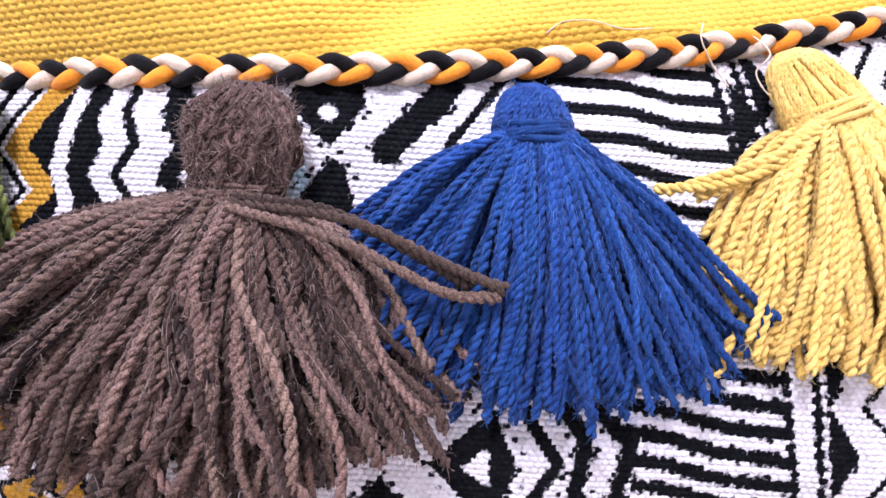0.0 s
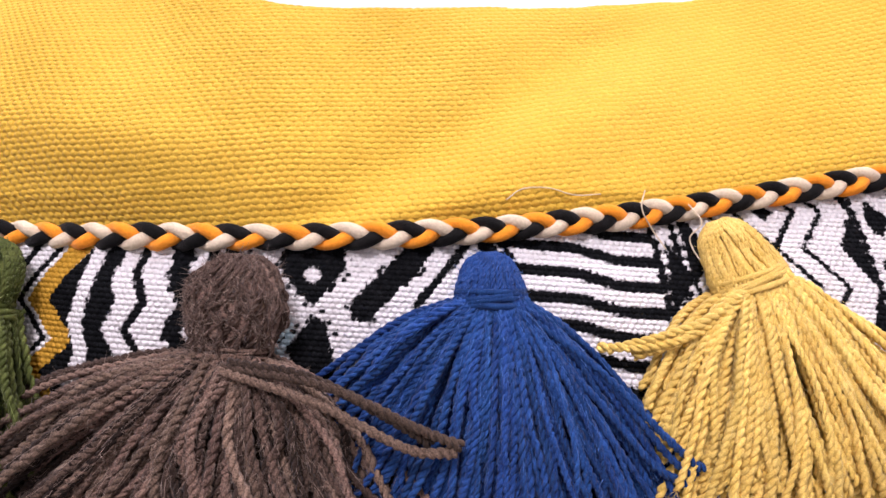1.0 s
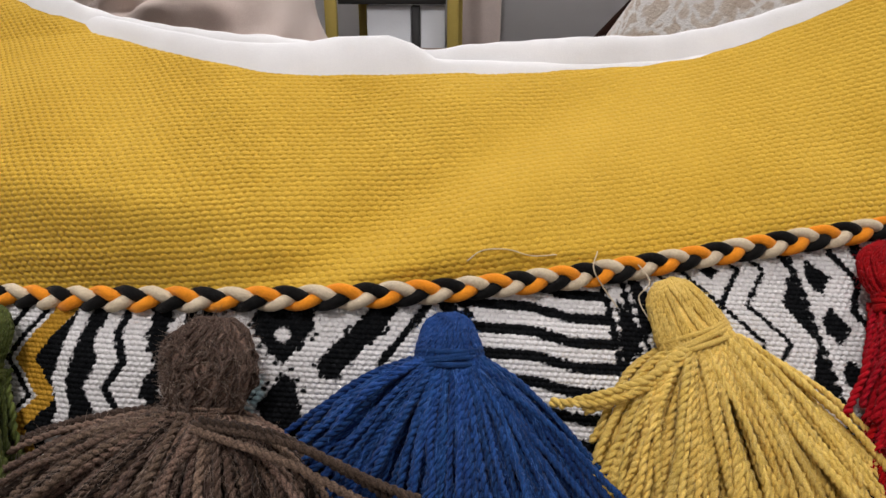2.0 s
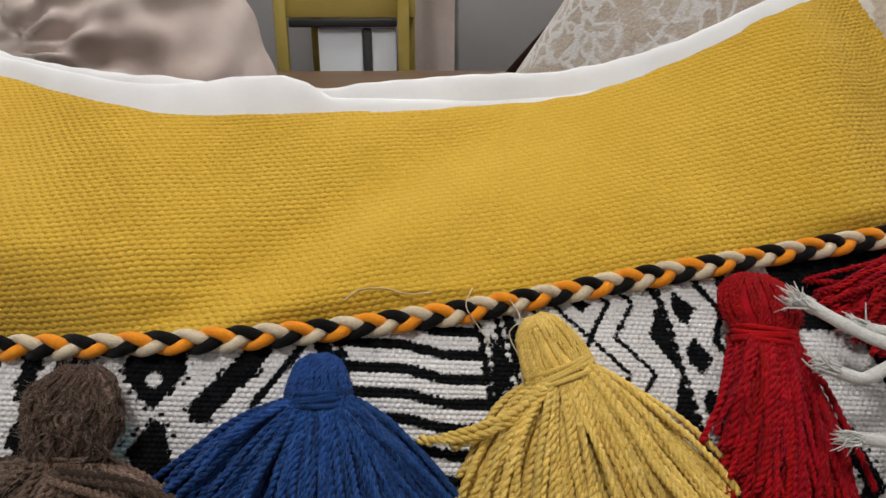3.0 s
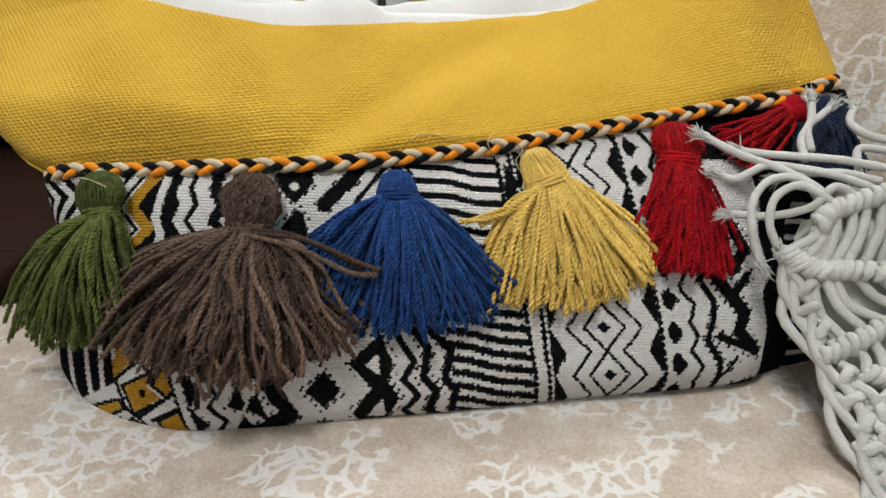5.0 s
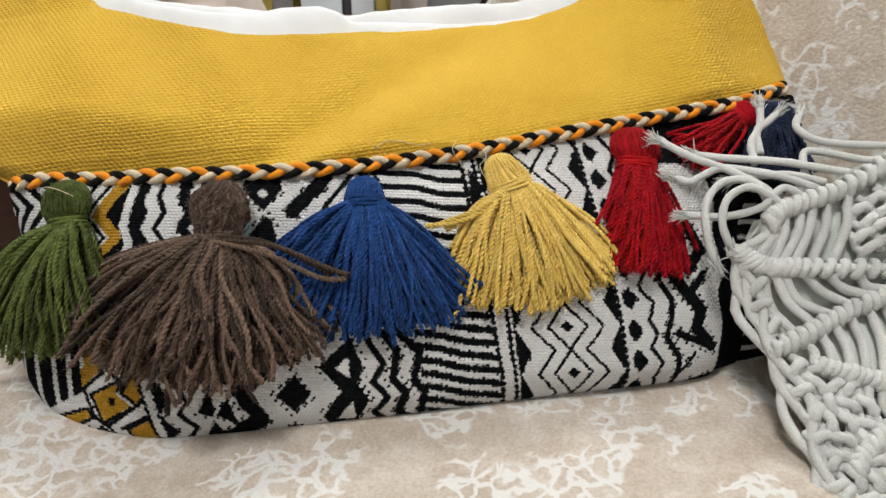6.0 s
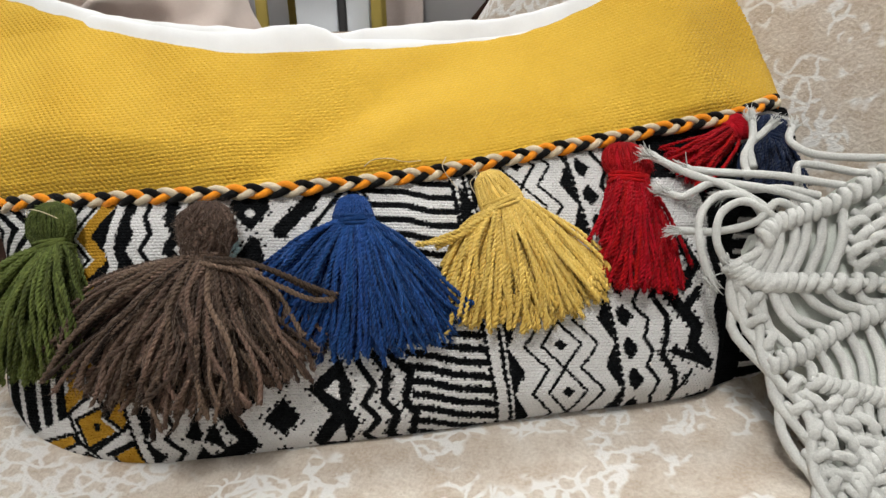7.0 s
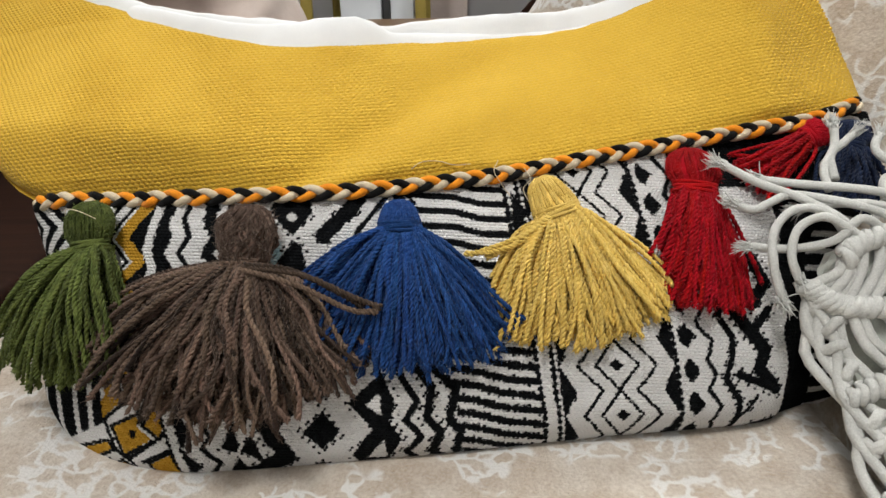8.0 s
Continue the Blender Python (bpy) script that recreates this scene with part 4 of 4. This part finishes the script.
def seat():
    n, m = 120, 160
    a, b = np.meshgrid(np.linspace(0, 1, n), np.linspace(0, 1, m), indexing="ij")
    x = -0.27 + 1.37 * b
    y = -0.42 + 0.70 * a
    edge = np.minimum(np.minimum(x + 0.27, 1.10 - x), np.minimum(y + 0.42, 0.28 - y))
    e = np.clip(1 - edge / 0.05, 0, 1)
    z = seat_height(x, y) - 0.05 * (1 - np.sqrt(np.maximum(1 - e * e, 0)))
    verts = np.stack([x, y, z], -1).reshape(-1, 3)
    faces = [tuple(f) for f in grid_faces(n, m).tolist()]
    loop = list(range(m)) + [i * m + m - 1 for i in range(1, n)] + [(n - 1) * m + j for j in range(m - 2, -1, -1)] + [i * m for i in range(n - 2, 0, -1)]
    k = len(verts)
    low = verts[loop] * (1, 1, 0) + (0, 0, 0.26)
    verts = np.concatenate([verts, low])
    faces += [(loop[i], k + i, k + (i + 1) % len(loop), loop[(i + 1) % len(loop)]) for i in range(len(loop))]
    faces.append(tuple(range(k, k + len(loop))))
    part("seat_cushion", (verts, faces), BROCADE, sofa, "beige plush cushion with pale branching figures")


def slab(p, q, low, high, thick, mat, parent, name, lean=0.0, label="", soft=0.04, shear=0.0):
    """A padded upright slab whose face runs from p to q in plan; shear tips its ends over along its length."""
    p, q = np.array(p, float), np.array(q, float)
    along = (q - p) / np.linalg.norm(q - p)
    behind = np.array([-along[1], along[0]])
    length = np.linalg.norm(q - p)
    bm = box((0, 0, low), (length, thick, high), soft, 5)
    for v in bm.verts:
        back = v.co.y + lean * (v.co.z - low)
        place = p + along * (v.co.x + shear * (v.co.z - 0.63)) + behind * back
        v.co = Vector((place[0], place[1], v.co.z))
    return part(name, bm, mat, parent, label)


sofa = thing("sofa", (0.3, 0.0, 0.0), "beige brocade sofa, dark strip as shade beside the back cushion", "sofa")
seat()
slab((0.052, 0.364), (0.565, -0.165), 0.40, 0.86, 0.16, BROCADE, sofa, "back_cushion", 0.34, "beige plush back cushion", 0.03, 0.55)
# dark strip put in as the shadowed left side of the back cushion
slab((0.089, 0.405), (0.097, 0.397), 0.30, 0.70, 0.05, DARK_WOOD, sofa, "cushion_side_shade", 0.12, "dark strip standing for the shaded side of the back cushion", 0.004, 0.95)
part("base_frame", box((-0.25, -0.40, 0.08), (1.08, 0.26, 0.258), 0.01), DARK_WOOD, sofa)
for lx, ly in ((-0.22, -0.36), (1.04, -0.36), (-0.22, 0.22), (1.04, 0.22)):
    part("leg", box((lx - 0.025, ly - 0.025, 0.0), (lx + 0.025, ly + 0.025, 0.079), 0.005), DARK_WOOD, sofa)


# ---------------------------------------------------------------- room
def plain(name, lo, hi, mat, label, bevel=0.0):
    return tagged(part(name, box(lo, hi, bevel), mat), label, "room", kind="structure")


plain("floor", (-2.6, -2.2, -0.1), (2.4, 2.2, 0.0), DARK_WOOD, "dark brown wooden floor of the room")
plain("ceiling", (-2.6, -2.2, CEILING), (2.4, 2.2, CEILING + 0.1), CEILING_PAINT, "plain white painted ceiling of the room")
plain("wall_north", (-2.6, 2.0, 0.0), (2.4, 2.2, CEILING), WALL_PAINT, "pale grey painted wall behind the furniture")
plain("wall_south", (-2.6, -2.2, 0.0), (2.4, -2.0, CEILING), WALL_PAINT, "pale grey painted wall of the room")
plain("wall_west", (-2.6, -2.0, 0.0), (-2.4, 2.0, CEILING), WALL_PAINT, "pale grey painted wall of the room")
plain("wall_east", (2.2, -2.0, 0.0), (2.4, 2.0, CEILING), WALL_PAINT, "pale grey painted wall of the room")

# fixtures above both lights; the second one belongs to the added fill
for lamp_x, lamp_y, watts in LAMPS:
    lamp = thing("unseen_lamp", (lamp_x, lamp_y, CEILING), "round white ceiling lamp, switched on, unseen; far one added as fill", "lamp", "ceiling lamps")
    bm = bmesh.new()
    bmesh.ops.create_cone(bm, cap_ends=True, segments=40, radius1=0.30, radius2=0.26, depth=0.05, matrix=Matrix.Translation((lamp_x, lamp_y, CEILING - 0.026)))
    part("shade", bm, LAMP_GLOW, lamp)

# low wooden table beyond the sofa
table = thing("low_table", (-0.05, 1.05, 0), "brown wooden low table behind the sofa", "table")
part("tabletop", box((-0.30, 0.84, 0.495), (0.50, 1.28, 0.53), 0.006), BROWN_WOOD, table)
for lx in (-0.26, 0.46):
    for ly in (0.88, 1.24):
        part("leg", box((lx - 0.025, ly - 0.025, 0), (lx + 0.025, ly + 0.025, 0.494), 0.004), BROWN_WOOD, table)

# gilt metal shelf unit with pale panels
rack = thing("metal_shelf", (-0.1, 1.6, 0), "gold metal shelf unit with white panels by the wall", "shelf")
for lx, ly in ((-0.222, 1.50), (0.032, 1.50), (-0.178, 1.72), (0.045, 1.72)):
    part("post", box((lx - 0.012, ly - 0.012, 0), (lx + 0.012, ly + 0.012, 1.1), 0.002), GOLD, rack)
for lz in (0.612, 1.05):
    part("shelf_board", box((-0.235, 1.514, lz), (0.058, 1.735, lz + 0.08), 0.003), GOLD, rack)
    part("shelf_rail", box((-0.208, 1.505, lz - 0.018), (0.018, 1.53, lz - 0.001), 0.002), BLACK_METAL, rack)
part("panel", box((-0.150, 1.52, 0.02), (-0.056, 1.535, 0.592), 0.003), WHITE_PANEL, rack)
part("panel", box((-0.036, 1.52, 0.02), (0.016, 1.535, 0.592), 0.003), WHITE_PANEL, rack)
part("divider", box((-0.055, 1.515, 0.02), (-0.037, 1.54, 0.592), 0.002), BLACK_METAL, rack)


def curtain():
    xs = np.linspace(0.055, 0.165, 120)
    zs = np.linspace(0.03, 2.45, 30)
    z, x = np.meshgrid(zs, xs, indexing="ij")
    y = 1.93 + 0.004 * np.sin(x * 90 + 0.3 * np.sin(z * 3)) + 0.004 * np.sin(x * 37 + z)
    front = np.stack([x, y, z], -1).reshape(-1, 3)
    back = front + (0, 0.004, 0)
    f = grid_faces(30, 120)
    ob = part("curtain", (np.concatenate([front, back]), np.concatenate([f, f[:, ::-1] + len(front)])), CURTAIN)
    return tagged(ob, "taupe curtain hanging in folds by the wall", "curtain")


curtain()


def clothes():
    """A soft heap of crumpled cream cloth."""
    rng = np.random.default_rng(4)
    pile = thing("clothes_heap", (-0.50, 0.98, 0.0), "heap of crumpled cream clothes on a stool", "clothes")
    n, m = 150, 260
    a, b = np.meshgrid(np.linspace(0.0, 1, n), np.linspace(0, 2 * math.pi, m, endpoint=False), indexing="ij")
    r = np.sin(a * math.pi / 2) ** 0.8
    x = np.cos(b) * r * 0.37
    y = np.sin(b) * r * 0.22
    z = 0.46 + 0.34 * np.sqrt(np.maximum(1 - r**2.6, 0))
    px, pz = x - 0.10, z - 0.60
    angle, far = np.arctan2(pz, px), np.hypot(px, pz)
    fold = 0.020 * np.sin(9 * angle + 2.5 * np.sin(7 * far * 6) + 1.0) * smooth01(far / 0.07) * np.exp(-far / 0.28)
    fold += 0.012 * np.sin(17 * angle + 4 * np.sin(11 * far) + 2.0) * smooth01(far / 0.05) * np.exp(-far / 0.20)
    for _ in range(14):
        ang, off, wide = rng.uniform(-0.3, 0.9), rng.uniform(-0.25, 0.25), rng.uniform(0.008, 0.018)
        d = x * math.sin(ang) - (z - 0.60) * math.cos(ang) + off + 0.02 * np.sin(16 * x + 7 * y + off * 20)
        fold += rng.uniform(0.006, 0.016) * np.exp(-((d / wide) ** 2))
    push = 1 + fold / 0.24
    verts = np.stack([-0.50 + x * (1 + fold), 0.98 + y * push, z + fold * 0.4], -1).reshape(-1, 3)
    part("cloth", (verts, grid_faces(n, m, True)[:, ::-1]), CLOTHES, pile)
    part("stool", box((-0.74, 0.84, 0.0), (-0.28, 1.12, 0.458), 0.02), DARK_WOOD, pile)


clothes()

chest = thing("wooden_chest", (-1.1, 1.0, 0), "low dark brown wooden chest beyond the sofa", "chest")
part("body", box((-1.55, 0.32, 0.0), (-0.36, 0.80, 0.36), 0.008), DARK_WOOD, chest)
part("lid", box((-1.57, 0.30, 0.362), (-0.34, 0.82, 0.40), 0.008), DARK_WOOD, chest)


# ---------------------------------------------------------------- the knotted cord bag beside it
def mac_depth(u, v):
    return 0.152 - 0.012 * smooth01((u - 0.185) / 0.04) - 0.012 * smooth01((u - 0.23) / 0.1) - 0.4 * np.maximum(0, -0.035 - v) + 0.25 * np.maximum(0, v - 0.005)


def on_mac(u, v, h=0.0):
    u, v = np.asarray(u, float), np.asarray(v, float)
    return to_world(u, v, mac_depth(u, v) - h)


cord_bag = thing("macrame_bag", Vector(on_mac(0.30, -0.112, -0.02).tolist()), "white macrame cord bag with frayed fringe, leaning beside the canvas bag", "bag")
crng = np.random.default_rng(21)


def mac_edge(v):
    return np.interp(v, (-0.16, -0.112, -0.095, -0.07, -0.05, -0.026, -0.001, 0.006), (0.207, 0.2085, 0.2085, 0.2065, 0.2025, 0.1975, 0.1945, 0.205))


def mac_top(u):
    return np.interp(u, (0.19, 0.207, 0.215, 0.247, 0.285, 0.33, 0.46), (-0.002, 0.006, 0.013, 0.022, 0.041, 0.058, 0.070))


def mac_lining():
    n, m = 40, 50
    f, t = np.meshgrid(np.linspace(0, 1, n), np.linspace(0, 1, m), indexing="ij")
    v0 = -0.150 + 0.152 * f
    u = mac_edge(v0) + 0.015 + (0.455 - mac_edge(v0) - 0.015) * t
    v = -0.150 + (mac_top(u) + 0.148) * f
    w = mac_depth(u, v) + 0.0015 + curl(t, 0.05, 0.010) + 0.0010 * wobble(u, v, 90)
    front = to_world(u, v, w).reshape(-1, 3)
    back = to_world(u, v, w + 0.05 * np.sin(math.pi * np.clip(0.02 + 0.90 * t, 0, 1)) + 0.002).reshape(-1, 3)
    faces = np.concatenate([grid_faces(n, m), grid_faces(n, m)[:, ::-1] + n * m])
    part("lining", (np.concatenate([front, back]), faces), LINING_PALE, cord_bag, "pale grey-green cloth lining")


CORD_R = 0.0023


def knotted_bar(points, h=0.0045, r=0.0040):
    """A row of half hitches: a core with a slanting wrap of cord for each hitch."""
    p = resampled(points, 40)
    length = np.sum(np.linalg.norm(np.diff(p, axis=0), axis=1))
    count = max(8, int(length / 0.0049))
    p = resampled(points, count * 8)
    a = np.arange(len(p)) / 8
    core = on_mac(p[:, 0], p[:, 1], h + 0.0004 * np.sin(a * 1.7))
    shapes = [tube(core, r * 0.62, 8)]
    out = to_world(0, 0, -1.0) - to_world(0, 0, 0.0)
    way = np.gradient(core, axis=0)
    for k in range(count):
        i = 8 * k + 4
        ahead = way[i] / np.linalg.norm(way[i])
        across = np.cross(out, ahead)
        across /= np.linalg.norm(across)
        ring = r * crng.uniform(0.56, 0.70)
        lean = 0.0015 + crng.normal(0, 0.0003)
        loop = [core[i] + across * (ring * 1.15 * math.cos(b)) + out * (ring * math.sin(b)) + ahead * (lean * math.cos(b)) for b in np.linspace(-0.7, math.pi + 0.7, 9)]
        shapes.append(tube(np.array(loop), 0.0021 * crng.uniform(0.92, 1.1), 8))
    part("knotted_bar", joined(shapes), CORD_WHITE, cord_bag)
    return lambda t: resampled(points, 101)[int(round(100 * min(1, max(0, t))))]


def cord(points, r=CORD_R, parent=None, name="cord", frayed=False):
    """points: (u, v, h) on the knotted bag's face."""
    p = resampled(points, 30)
    path = on_mac(p[:, 0], p[:, 1], p[:, 2])
    ob = part(name, tube(path, r * (1 + 0.04 * np.sin(np.arange(30) * 1.3 + p[0, 0] * 900)), 9), CORD_WHITE, parent or cord_bag)
    if frayed:
        tuft(path, r, ob)
    return ob


def tuft(path, r, parent):
    """A burst of loose fibres at the first end of a cord."""
    out = path[0] - path[3]
    out /= np.linalg.norm(out)
    hairs = []
    for _ in range(46):
        d = out + crng.normal(0, 0.33, 3)
        d /= np.linalg.norm(d)
        start = path[0] + crng.normal(0, r * 0.5, 3)
        ln = crng.uniform(0.003, 0.0078)
        mid = start + d * ln * 0.5 + crng.normal(0, 0.0004, 3)
        hairs.append(tube(np.array([start - out * 0.002, start, mid, start + d * ln + crng.normal(0, 0.0008, 3)]), (0.0004, 0.0004, 0.0003, 0.00012), 4))
    part("frayed_end", joined(hairs), CORD_WHITE, parent)


def fan(a, b, spans, bow, h=0.003):
    """Cords from one bar to the next."""
    for t0, t1 in spans:
        p, q = a(t0), b(t1)
        j = crng.normal(0, 0.0006, 2)
        mid = (p + q) / 2 + np.array(bow) * crng.uniform(0.7, 1.2) + j
        hm = h + crng.uniform(-0.0004, 0.0012)
        cord(((p[0], p[1], h - 0.001), (*(0.7 * p + 0.3 * mid + j * 0.5), hm), (*mid, hm), (*(0.7 * q + 0.3 * mid), hm), (q[0], q[1], h - 0.001)))


def square_knot(u, v, turn, size=0.0042):
    """Two crossing loops pulled tight round two core cords."""
    c, s = math.cos(turn), math.sin(turn)

    def at(x, y, h):
        return (u + size * (c * x - s * y), v + size * (s * x + c * y), h)

    shapes = []
    for side in (-1, 1):
        line = [at(side * 1.15, -0.9, 0.002), at(side * 1.1, 0.0, 0.004), at(0.2 * side, 0.35, 0.0062), at(-side * 0.9, 0.05, 0.0048), at(-side * 1.15, 0.9, 0.002)]
        p = resampled(line, 22)
        shapes.append(tube(on_mac(p[:, 0], p[:, 1], p[:, 2]), CORD_R * 0.92, 8))
    part("knot", joined(shapes), CORD_WHITE, cord_bag)


mac_lining()
bar_top = knotted_bar(((0.2095, 0.006), (0.217, 0.0135), (0.247, 0.0225), (0.285, 0.0410), (0.335, 0.058)), 0.005, 0.0042)
bar_one = knotted_bar(((0.196, -0.004), (0.207, -0.0125), (0.222, -0.0140), (0.262, -0.0160), (0.30, -0.013), (0.345, -0.016)))
bar_two = knotted_bar(((0.204, -0.052), (0.226, -0.042), (0.250, -0.032), (0.273, -0.024), (0.31, -0.010), (0.34, 0.0)))
bar_three = knotted_bar(((0.219, -0.0575), (0.240, -0.064), (0.262, -0.0695), (0.30, -0.073), (0.345, -0.070)))
bar_four = knotted_bar(((0.222, -0.101), (0.236, -0.089), (0.256, -0.079), (0.285, -0.066), (0.32, -0.055)))
bar_five = knotted_bar(((0.240, -0.118), (0.256, -0.110), (0.29, -0.104), (0.34, -0.098)))
bar_six = knotted_bar(((0.236, -0.140), (0.256, -0.134), (0.29, -0.130), (0.34, -0.126)))
fan(bar_top, bar_one, [(0.03 + 0.062 * k, 0.02 + 0.058 * k) for k in range(9)], (0.0030, 0.0))
fan(bar_one, bar_two, [(0.10 + 0.072 * k, 0.03 + 0.085 * k) for k in range(8)], (-0.0042, -0.003))
fan(bar_two, bar_three, [(0.12 + 0.075 * k, 0.02 + 0.085 * k) for k in range(8)], (0.0026, 0.0))
fan(bar_three, bar_four, [(0.10 + 0.08 * k, 0.16 + 0.08 * k) for k in range(6)], (-0.0030, -0.001))
fan(bar_four, bar_five, [(0.10 + 0.09 * k, 0.05 + 0.10 * k) for k in range(8)], (0.0024, 0.0))
fan(bar_five, bar_six, [(0.04 + 0.10 * k, 0.05 + 0.10 * k) for k in range(9)], (-0.0020, 0.0))
# left edge: three cords twined down the side
for k in range(3):
    vs = np.linspace(-0.002, -0.150, 15)
    cord([(float(mac_edge(x)) + 0.0022 * k + 0.0032 * math.sin(i * 1.5 + k * 2.1), x, 0.0005 + 0.0018 * k) for i, x in enumerate(vs)])
for k in range(15):
    x = -0.012 - 0.0094 * k
    square_knot(float(mac_edge(x)) + 0.0062 + 0.0016 * (k % 2), x, 0.4 + 0.5 * (k % 2), 0.0034)
# diamonds of square knots
for i in range(4):
    for j in range(4):
        square_knot(0.252 + 0.0086 * i + 0.0030 * (j % 2) + crng.normal(0, 0.0004), 0.012 - 0.0062 * j + 0.0040 * i + crng.normal(0, 0.0004), 0.5 + crng.normal(0, 0.25))
for i in range(3):
    for j in range(10):
        square_knot(0.2175 + 0.0078 * i + 0.0034 * (j % 2) + crng.normal(0, 0.0004), -0.0665 - 0.0072 * j - 0.001 * i + crng.normal(0, 0.0004), -0.6 + crng.normal(0, 0.7), 0.0040)
for i in range(5):
    for j in range(3):
        square_knot(0.286 + 0.0090 * i + 0.0040 * (j % 2) + crng.normal(0, 0.0005), 0.030 - 0.0085 * j + 0.0035 * i + crng.normal(0, 0.0005), 0.6 + crng.normal(0, 0.5), 0.0040)
for i in range(4):
    square_knot(0.252 + 0.007 * i, -0.090 + 0.0046 * i, 0.7, 0.0036)

# loose fringe over the canvas bag: first point is the frayed end
FRINGE = (
    ((0.1750, 0.0135, 0.004), (0.192, 0.0120, 0.006), (0.207, 0.0150, 0.008), (0.217, 0.0235, 0.008), (0.226, 0.0190, 0.006)),
    ((0.1850, 0.0445, 0.003), (0.205, 0.0400, 0.004), (0.228, 0.0355, 0.005), (0.252, 0.0300, 0.005)),
    ((0.1690, 0.0520, 0.003), (0.182, 0.0430, 0.005), (0.197, 0.0350, 0.007), (0.212, 0.0230, 0.006), (0.2155, 0.0150, 0.004)),
    ((0.1870, -0.0100, 0.004), (0.1830, 0.0040, 0.006), (0.1845, 0.0190, 0.008), (0.194, 0.0290, 0.009), (0.206, 0.0270, 0.008), (0.2130, 0.0140, 0.005)),
    ((0.1930, -0.0020, 0.006), (0.1895, 0.0080, 0.009), (0.1930, 0.0200, 0.011), (0.2030, 0.0250, 0.011), (0.2130, 0.0185, 0.008), (0.2180, 0.0140, 0.005)),
    ((0.1710, 0.0330, 0.004), (0.179, 0.0300, 0.005), (0.186, 0.0330, 0.007), (0.1960, 0.0360, 0.006), (0.214, 0.0310, 0.006), (0.236, 0.0230, 0.004)),
    ((0.2215, 0.0690, -0.004), (0.2185, 0.0580, -0.002), (0.2115, 0.0480, 0.001), (0.2105, 0.0370, 0.003)),
    ((0.2320, 0.0655, -0.006), (0.2240, 0.0600, -0.004), (0.2160, 0.0540, -0.001), (0.2140, 0.0420, 0.002)),
    ((0.2420, 0.0640, -0.006), (0.2365, 0.0555, -0.002), (0.2430, 0.0475, 0.002), (0.262, 0.0440, 0.003), (0.285, 0.0430, 0.004), (0.31, 0.050, 0.004)),
    ((0.2330, 0.0300, 0.001), (0.2360, 0.0420, 0.000), (0.2460, 0.0410, 0.002), (0.264, 0.0360, 0.003), (0.280, 0.0380, 0.003)),
    ((0.1990, 0.0300, 0.003), (0.2080, 0.0310, 0.004), (0.2240, 0.0300, 0.005), (0.2400, 0.0260, 0.004)),
)
for line in FRINGE:
    cord(line, 0.0019, name="fringe_cord", frayed=True)


# ---------------------------------------------------------------- loose sewing threads
def loose_thread(points, label):
    p = resampled([on_bag(*q) for q in points], 40)
    ob = part("sewing_thread", tube(p, 0.00022, 5), BRAID["beige"])
    return tagged(ob, label, "thread")


loose_thread(((0.0690, 0.0600, 0.006), (0.0665, 0.0540, 0.0085), (0.0700, 0.0480, 0.004), (0.0740, 0.0420, 0.002)), "pale loose sewing thread crossing the plaited trim")
loose_thread(((0.0800, 0.0580, 0.006), (0.0835, 0.0500, 0.0085), (0.0800, 0.0450, 0.006), (0.0825, 0.0380, 0.006), (0.0860, 0.0350, 0.010)), "pale loose sewing thread by the yellow tassel")
loose_thread(((0.0270, 0.0565, 0.003), (0.0320, 0.0600, 0.0035), (0.0400, 0.0605, 0.0035), (0.0480, 0.0585, 0.003), (0.0560, 0.0590, 0.003)), "pale stray thread lying on the mustard canvas")
loose_thread(((-0.1330, 0.0370, 0.010), (-0.1270, 0.0385, 0.0185), (-0.1200, 0.0370, 0.0195), (-0.1130, 0.0335, 0.015), (-0.1105, 0.0310, 0.010)), "pale loose sewing thread over the green tassel")
